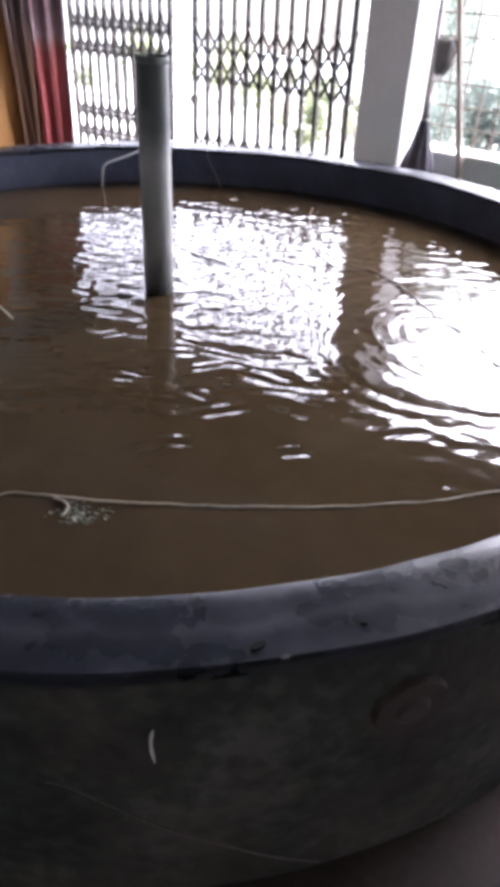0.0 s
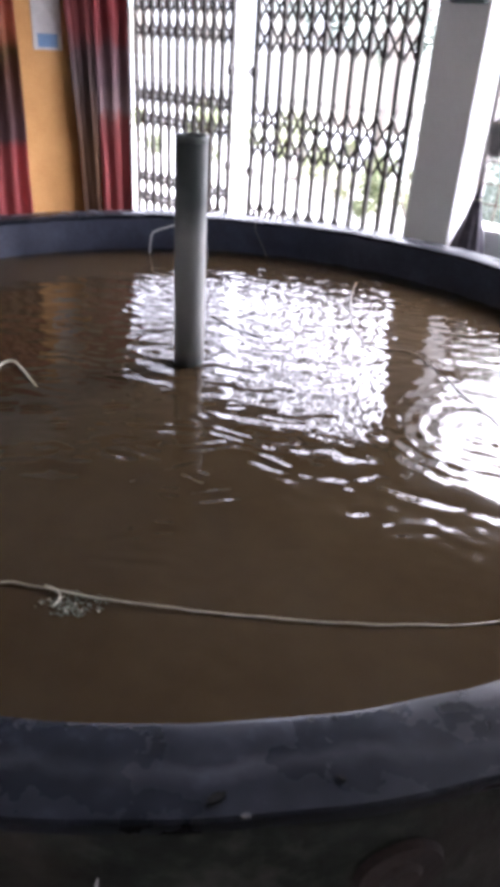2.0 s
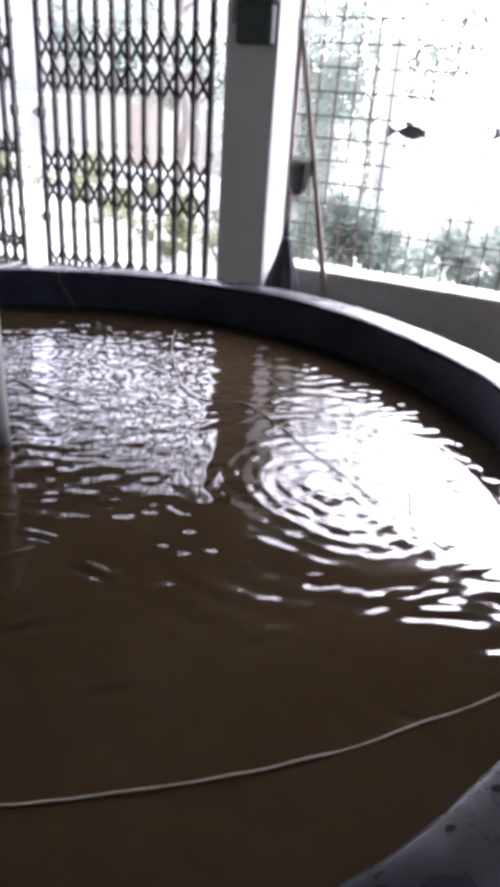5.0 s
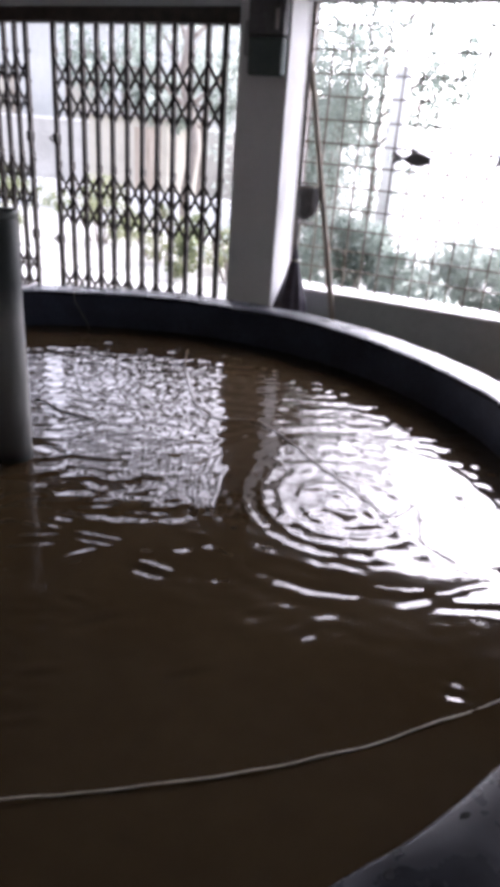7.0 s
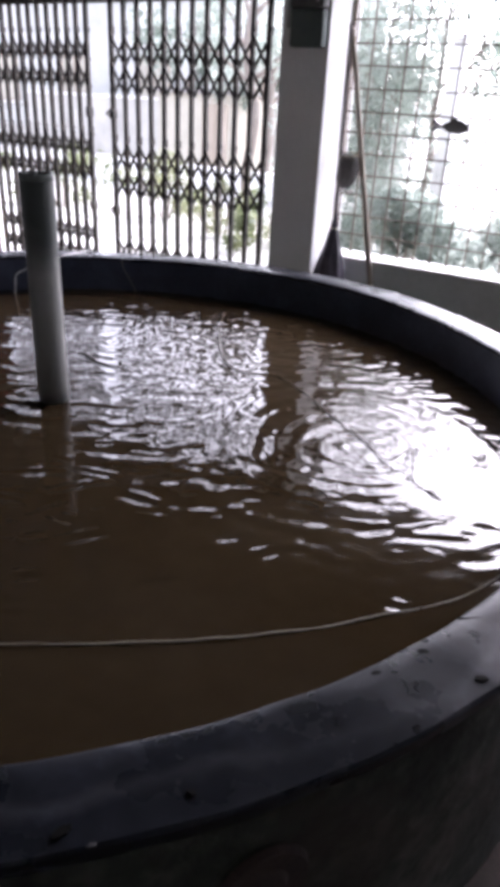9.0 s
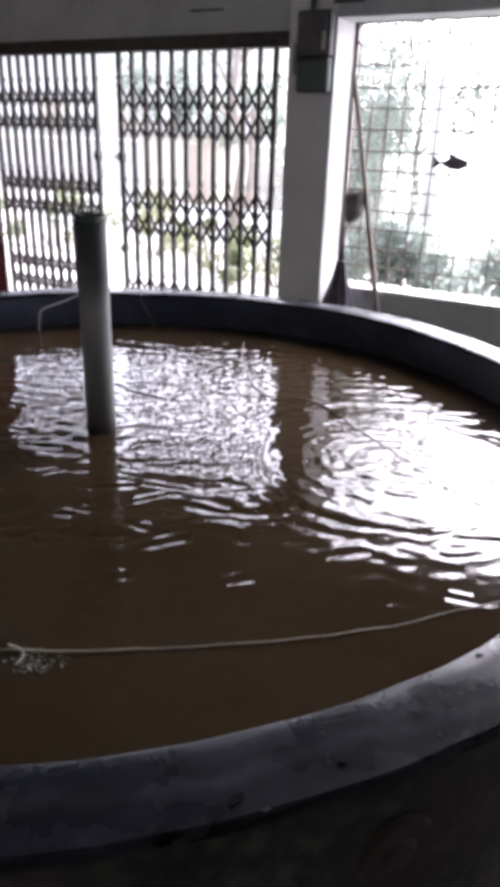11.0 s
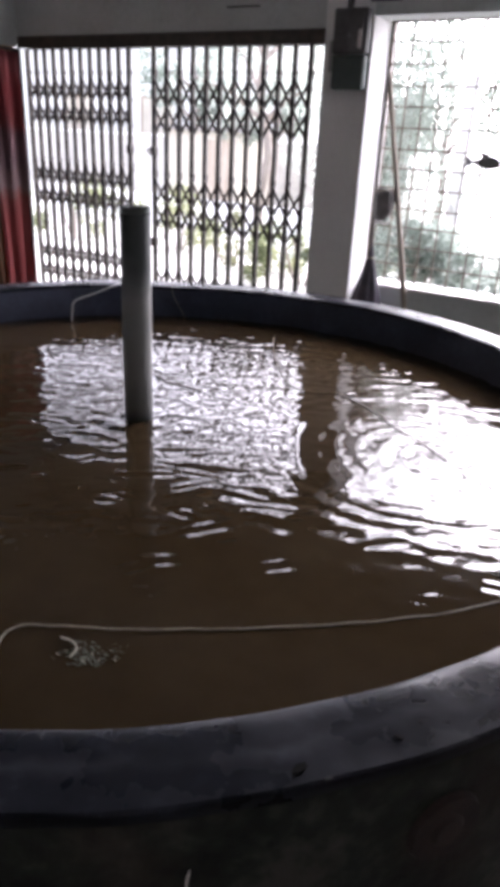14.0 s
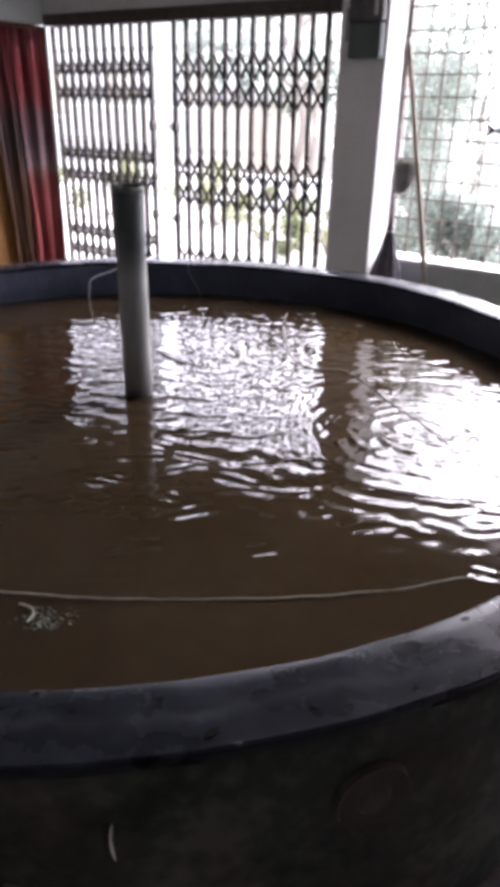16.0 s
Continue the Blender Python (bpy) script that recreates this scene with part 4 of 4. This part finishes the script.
# ---------------- outside ----------------
def ground_sheet():
    bm = bmesh.new()
    add_box(bm, -400, 400, WY + 0.2, 800, -0.3, -0.02)
    return structure("ground", bm, M_YARD, "pale cement yard outside", "ground")


ground_sheet()


def leaf_mesh(centres, leaf, count, seed):
    """Many small bent leaves scattered in clumps."""
    rng = np.random.RandomState(seed)
    V, F = [], []
    for c, rad in centres:
        for k in range(count):
            d = rng.normal(size=3)
            d /= np.linalg.norm(d)
            p = np.array(c) + d * rad * (rng.uniform(0.2, 1) ** 0.5)
            if p[2] < 0.02:
                p[2] = rng.uniform(0.02, 0.15)
            a = rng.normal(size=3)
            a /= np.linalg.norm(a)
            b = np.cross(a, rng.normal(size=3))
            b /= np.linalg.norm(b)
            s = leaf * rng.uniform(0.6, 1.4)
            i = len(V)
            V += [tuple(p - a * s), tuple(p + b * s * 0.35), tuple(p + a * s), tuple(p - b * s * 0.35)]
            F.append((i, i + 1, i + 2, i + 3))
    return V, F


def plant(name, centres, leaf, count, seed, material):
    V, F = leaf_mesh(centres, leaf, count, seed)
    me = bpy.data.meshes.new(name)
    me.from_pydata(V, [], F)
    me.materials.append(material)
    return me


def bush(label, at, w, h, seed, material, clumps=18, count=420, leaf=0.04):
    e = thing("bush", label, "bush", "bushes in the yard", at)
    rng = random.Random(seed)
    cs = []
    for k in range(clumps):
        cs.append(((rng.gauss(0, w * 0.4), rng.gauss(0, 0.3), rng.uniform(0.1, 0.85) * h), rng.uniform(0.14, 0.3) * min(h, 1.9)))
    me = plant("foliage", cs, leaf, count, seed, material)
    o = new("foliage", me)
    o.parent = e
    for k in range(5):
        x = rng.gauss(0, w * 0.25)
        part("stem", tube_bm(spline([(x * 0.3, 0, -0.04), (x * 0.7, rng.uniform(-0.1, 0.1), h * 0.4), (x, rng.uniform(-0.2, 0.2), h * 0.85)], 4), [0.02 - 0.0017 * i for i in range(9)], 6), M_BARK, e)
    return e


bush("pale yellow-green thin bush outside the gate", (-0.4, 3.5, 0), 1.1, 0.7, 11, M_DRYLEAF, 10, 200)
bush("pale yellow-green thin bush outside the gate", (-1.7, 4.0, 0), 1.0, 0.8, 12, M_DRYLEAF, 10, 200)
bush("pale yellow-green low bush outside the gate", (-3.2, 4.6, 0), 1.2, 0.95, 13, M_DRYLEAF, 10, 150)
bush("pale yellow-green low bush in the yard", (-5.0, 4.2, 0), 1.2, 1.0, 14, M_DRYLEAF, 10, 150)
bush("low green bush under the window", (1.6, 2.3, 0), 0.9, 1.05, 15, M_LEAF)
bush("low green bush under the window, paled by painted haze", (2.5, 2.5, 0), 1.3, 0.92, 16, M_LEAF)
bush("low green bush under the window, paled by painted haze", (3.4, 2.6, 0), 1.3, 0.95, 19, M_LEAF)
bush("low green bush under the window", (4.2, 2.8, 0), 0.9, 0.75, 20, M_LEAF)
bush("tall grey-green leafy bush beside the window", (0.72, 3.3, 0), 0.9, 3.15, 17, M_LEAF, 60, 190, 0.038)


def tree(label, at, h, r, seed, crown_r, count=120, leaf=0.09):
    e = thing("tree", label, "tree", "trees in the yard", at)
    rng = random.Random(seed)
    pts = [(0.15 * noise.noise((seed, i * 0.4, 0)), 0.15 * noise.noise((seed, 0, i * 0.4)), -0.05 + h * i / 8) for i in range(9)]
    part("trunk", tube_bm(spline(pts, 3), [r * (1 - 0.55 * i / 24) for i in range(25)], 10), M_BARK, e, smooth=True)
    cs = []
    for k in range(7):
        a = rng.uniform(0, 6.28)
        base = Vector(pts[5 + k % 4])
        tip = base + Vector((math.cos(a), math.sin(a), rng.uniform(0.3, 0.9))) * crown_r * rng.uniform(0.6, 1)
        part("limb", tube_bm(spline([base, base.lerp(tip, 0.5) + Vector((0, 0, 0.1)), tip], 4), [r * 0.4 * (1 - 0.09 * i) for i in range(9)], 7), M_BARK, e)
        cs += [(tip, crown_r * 0.35), (base.lerp(tip, 0.6), crown_r * 0.3)]
    me = plant("crown", cs, leaf, count, seed, M_LEAF)
    o = new("crown", me)
    o.parent = e
    return e


tree("grey-barked tree with a thin leafy crown", (-4.3, 9.5, 0), 2.6, 0.11, 21, 1.0)
tree("grey-barked tree with a thin leafy crown", (-7.0, 10.5, 0), 2.9, 0.12, 22, 1.2)
tree("grey-barked tree with a thin leafy crown", (-1.6, 8.6, 0), 2.4, 0.10, 23, 0.9)

tree("slim tree arching over the window, sparse grey-green crown", (0.95, 4.3, 0), 2.6, 0.06, 27, 1.35, 230, 0.05)
tree("grey-barked tree with a dense haze-paled crown outside the gate", (-1.9, 4.9, 0), 3.1, 0.09, 29, 1.1, 90, 0.05)
post = thing("yard_post", "whitewashed square post standing in the yard", "post", "", (1.5, 3.2, 0))
part("shaft", boxes((-0.07, 0.07, -0.07, 0.07, -0.03, 2.3), bevel=0.01), M_HOUSE, post)
part("cap", boxes((-0.09, 0.09, -0.09, 0.09, 2.3, 2.36), bevel=0.01), M_HOUSE, post)


house = thing("neighbour_house", "pale grey plastered house beyond the boundary wall", "house", "", (-12.6, 14.0, 0))
part("wall", boxes((-6.6, 6.6, 0.0, 5.0, -0.03, 4.3), bevel=0.02), M_GREYHOUSE, house)
part("roof", boxes((-6.9, 6.9, -0.35, 5.3, 4.3, 4.5), bevel=0.02), M_ROOF, house, "flat weathered roof slab")
part("plinth", boxes((-6.65, 6.65, -0.05, 0.01, -0.03, 0.5), bevel=0.01), M_YARD, house)
for k in range(4):
    x = -4.8 + 3.2 * k
    frame_bar = part("window", boxes((x - 0.6, x + 0.6, -0.05, 0.02, 1.2, 1.27), (x - 0.6, x + 0.6, -0.05, 0.02, 2.53, 2.6), (x - 0.6, x - 0.53, -0.05, 0.02, 1.27, 2.53), (x + 0.53, x + 0.6, -0.05, 0.02, 1.27, 2.53), (x - 0.03, x + 0.03, -0.05, 0.02, 1.27, 2.53), bevel=0.006), M_WOOD, house, "weathered wooden window frame")
    for sx in (-1, 1):
        part("shutter", boxes((x + sx * 0.28 - 0.24, x + sx * 0.28 + 0.24, -0.03, 0.01, 1.28, 2.52), bevel=0.005), M_SHED, frame_bar, "closed beige shutter")
    part("sill", boxes((x - 0.68, x + 0.68, -0.12, 0.02, 1.12, 1.195), bevel=0.01), M_HOUSE, frame_bar)
shed = thing("yard_shed", "low beige plastered shed standing in the yard", "shed", "", (-5.85, 9.0, 0))
part("wall", boxes((-1.0, 1.0, 0.0, 1.6, -0.03, 1.72)), M_SHED, shed)
part("roof", boxes((-1.12, 1.12, -0.14, 1.7, 1.72, 1.8), bevel=0.01), M_ROOF, shed)
part("door", boxes((0.2, 0.85, -0.03, 0.004, -0.02, 1.55), bevel=0.008), M_WOOD, shed)
low = thing("garden_wall", "low whitewashed garden wall before the shed", "wall", "", (-5.0, 7.2, 0))
part("masonry", boxes((-3.5, 3.0, 0, 0.16, -0.03, 0.5), bevel=0.01), M_HOUSE, low)
boundary = thing("boundary_wall", "low pale cement boundary wall round the yard", "wall", "", (-6, 12.5, 0))
part("masonry", boxes((-9, 3.6, 0, 0.2, -0.03, 1.5)), M_YARD, boundary)
part("coping", boxes((-9, 3.6, -0.04, 0.24, 1.5, 1.56), bevel=0.01), M_HOUSE, boundary)


# ---------------- what moves ----------------
def motions():
    sway = []
    for i in range(65):
        t = i * 0.25
        dx, dy = 0.028 * math.sin(2.1 * t) + 0.012 * math.sin(5.3 * t + 1), 0.026 * math.cos(1.7 * t + 0.5) + 0.012 * math.sin(4.7 * t)
        sway.append((t, pose(TX + dx, TY + dy, WZ, 0, 0, 1.4 * math.sin(0.9 * t))))
    walk(water, sway)
    walk(rings, [(i * 0.1, pose(TX + QX, TY + QY, WZ + 0.0025, 0, 0, 58 * i)) for i in range(161)])
    drift = [(i * 0.5, 0.012 * math.sin(0.8 * i * 0.5), 0.012 * math.cos(0.63 * i * 0.5) - 0.012, 0.4 * math.sin(0.5 * i * 0.5)) for i in range(33)]
    slack = [(0, 0.022, -0.03), (0.5, 0.02, -0.01), (1, 0.022, 0), (2, 0.04, 0), (2.5, 0.05, 0), (3.5, 0.075, 0), (4, 0.08, 0), (4.5, 0.065, 0), (7, 0.06, 0), (7.5, 0.052, 0), (8, 0.055, 0), (8.5, 0.032, 0), (11, 0.025, -0.01), (11.5, 0.05, -0.015), (12, 0.035, -0.02), (12.5, 0.025, -0.03), (14, 0.026, 0), (14.5, 0.022, 0.015), (15, 0.036, 0.01), (16, 0.024, -0.02)]
    walk(long_rope, [(t, pose(0.67 * d + 0.82 * u, -0.74 * d + 0.57 * u, 0)) for t, d, u in slack])
    walk(far_rope, [(t, pose(dx, dy, 0)) for t, dx, dy, a in drift])
    clump = [(0, 2.70, -3.672, 0), (0.5, 2.742, -3.676, 8), (1, 2.736, -3.638, -6), (2, 2.71, -3.66, 4), (4.5, 2.74, -3.69, 10), (7, 2.72, -3.67, 0), (10, 2.69, -3.655, -8), (12, 2.698, -3.655, 5), (13, 2.71, -3.69, 12), (14, 2.735, -3.7, -4), (15, 2.72, -3.7, 6), (16, 2.715, -3.704, 0)]
    walk(weed, [(t, pose(x, y, WZ, 0, 0, a)) for t, x, y, a in clump])


motions()
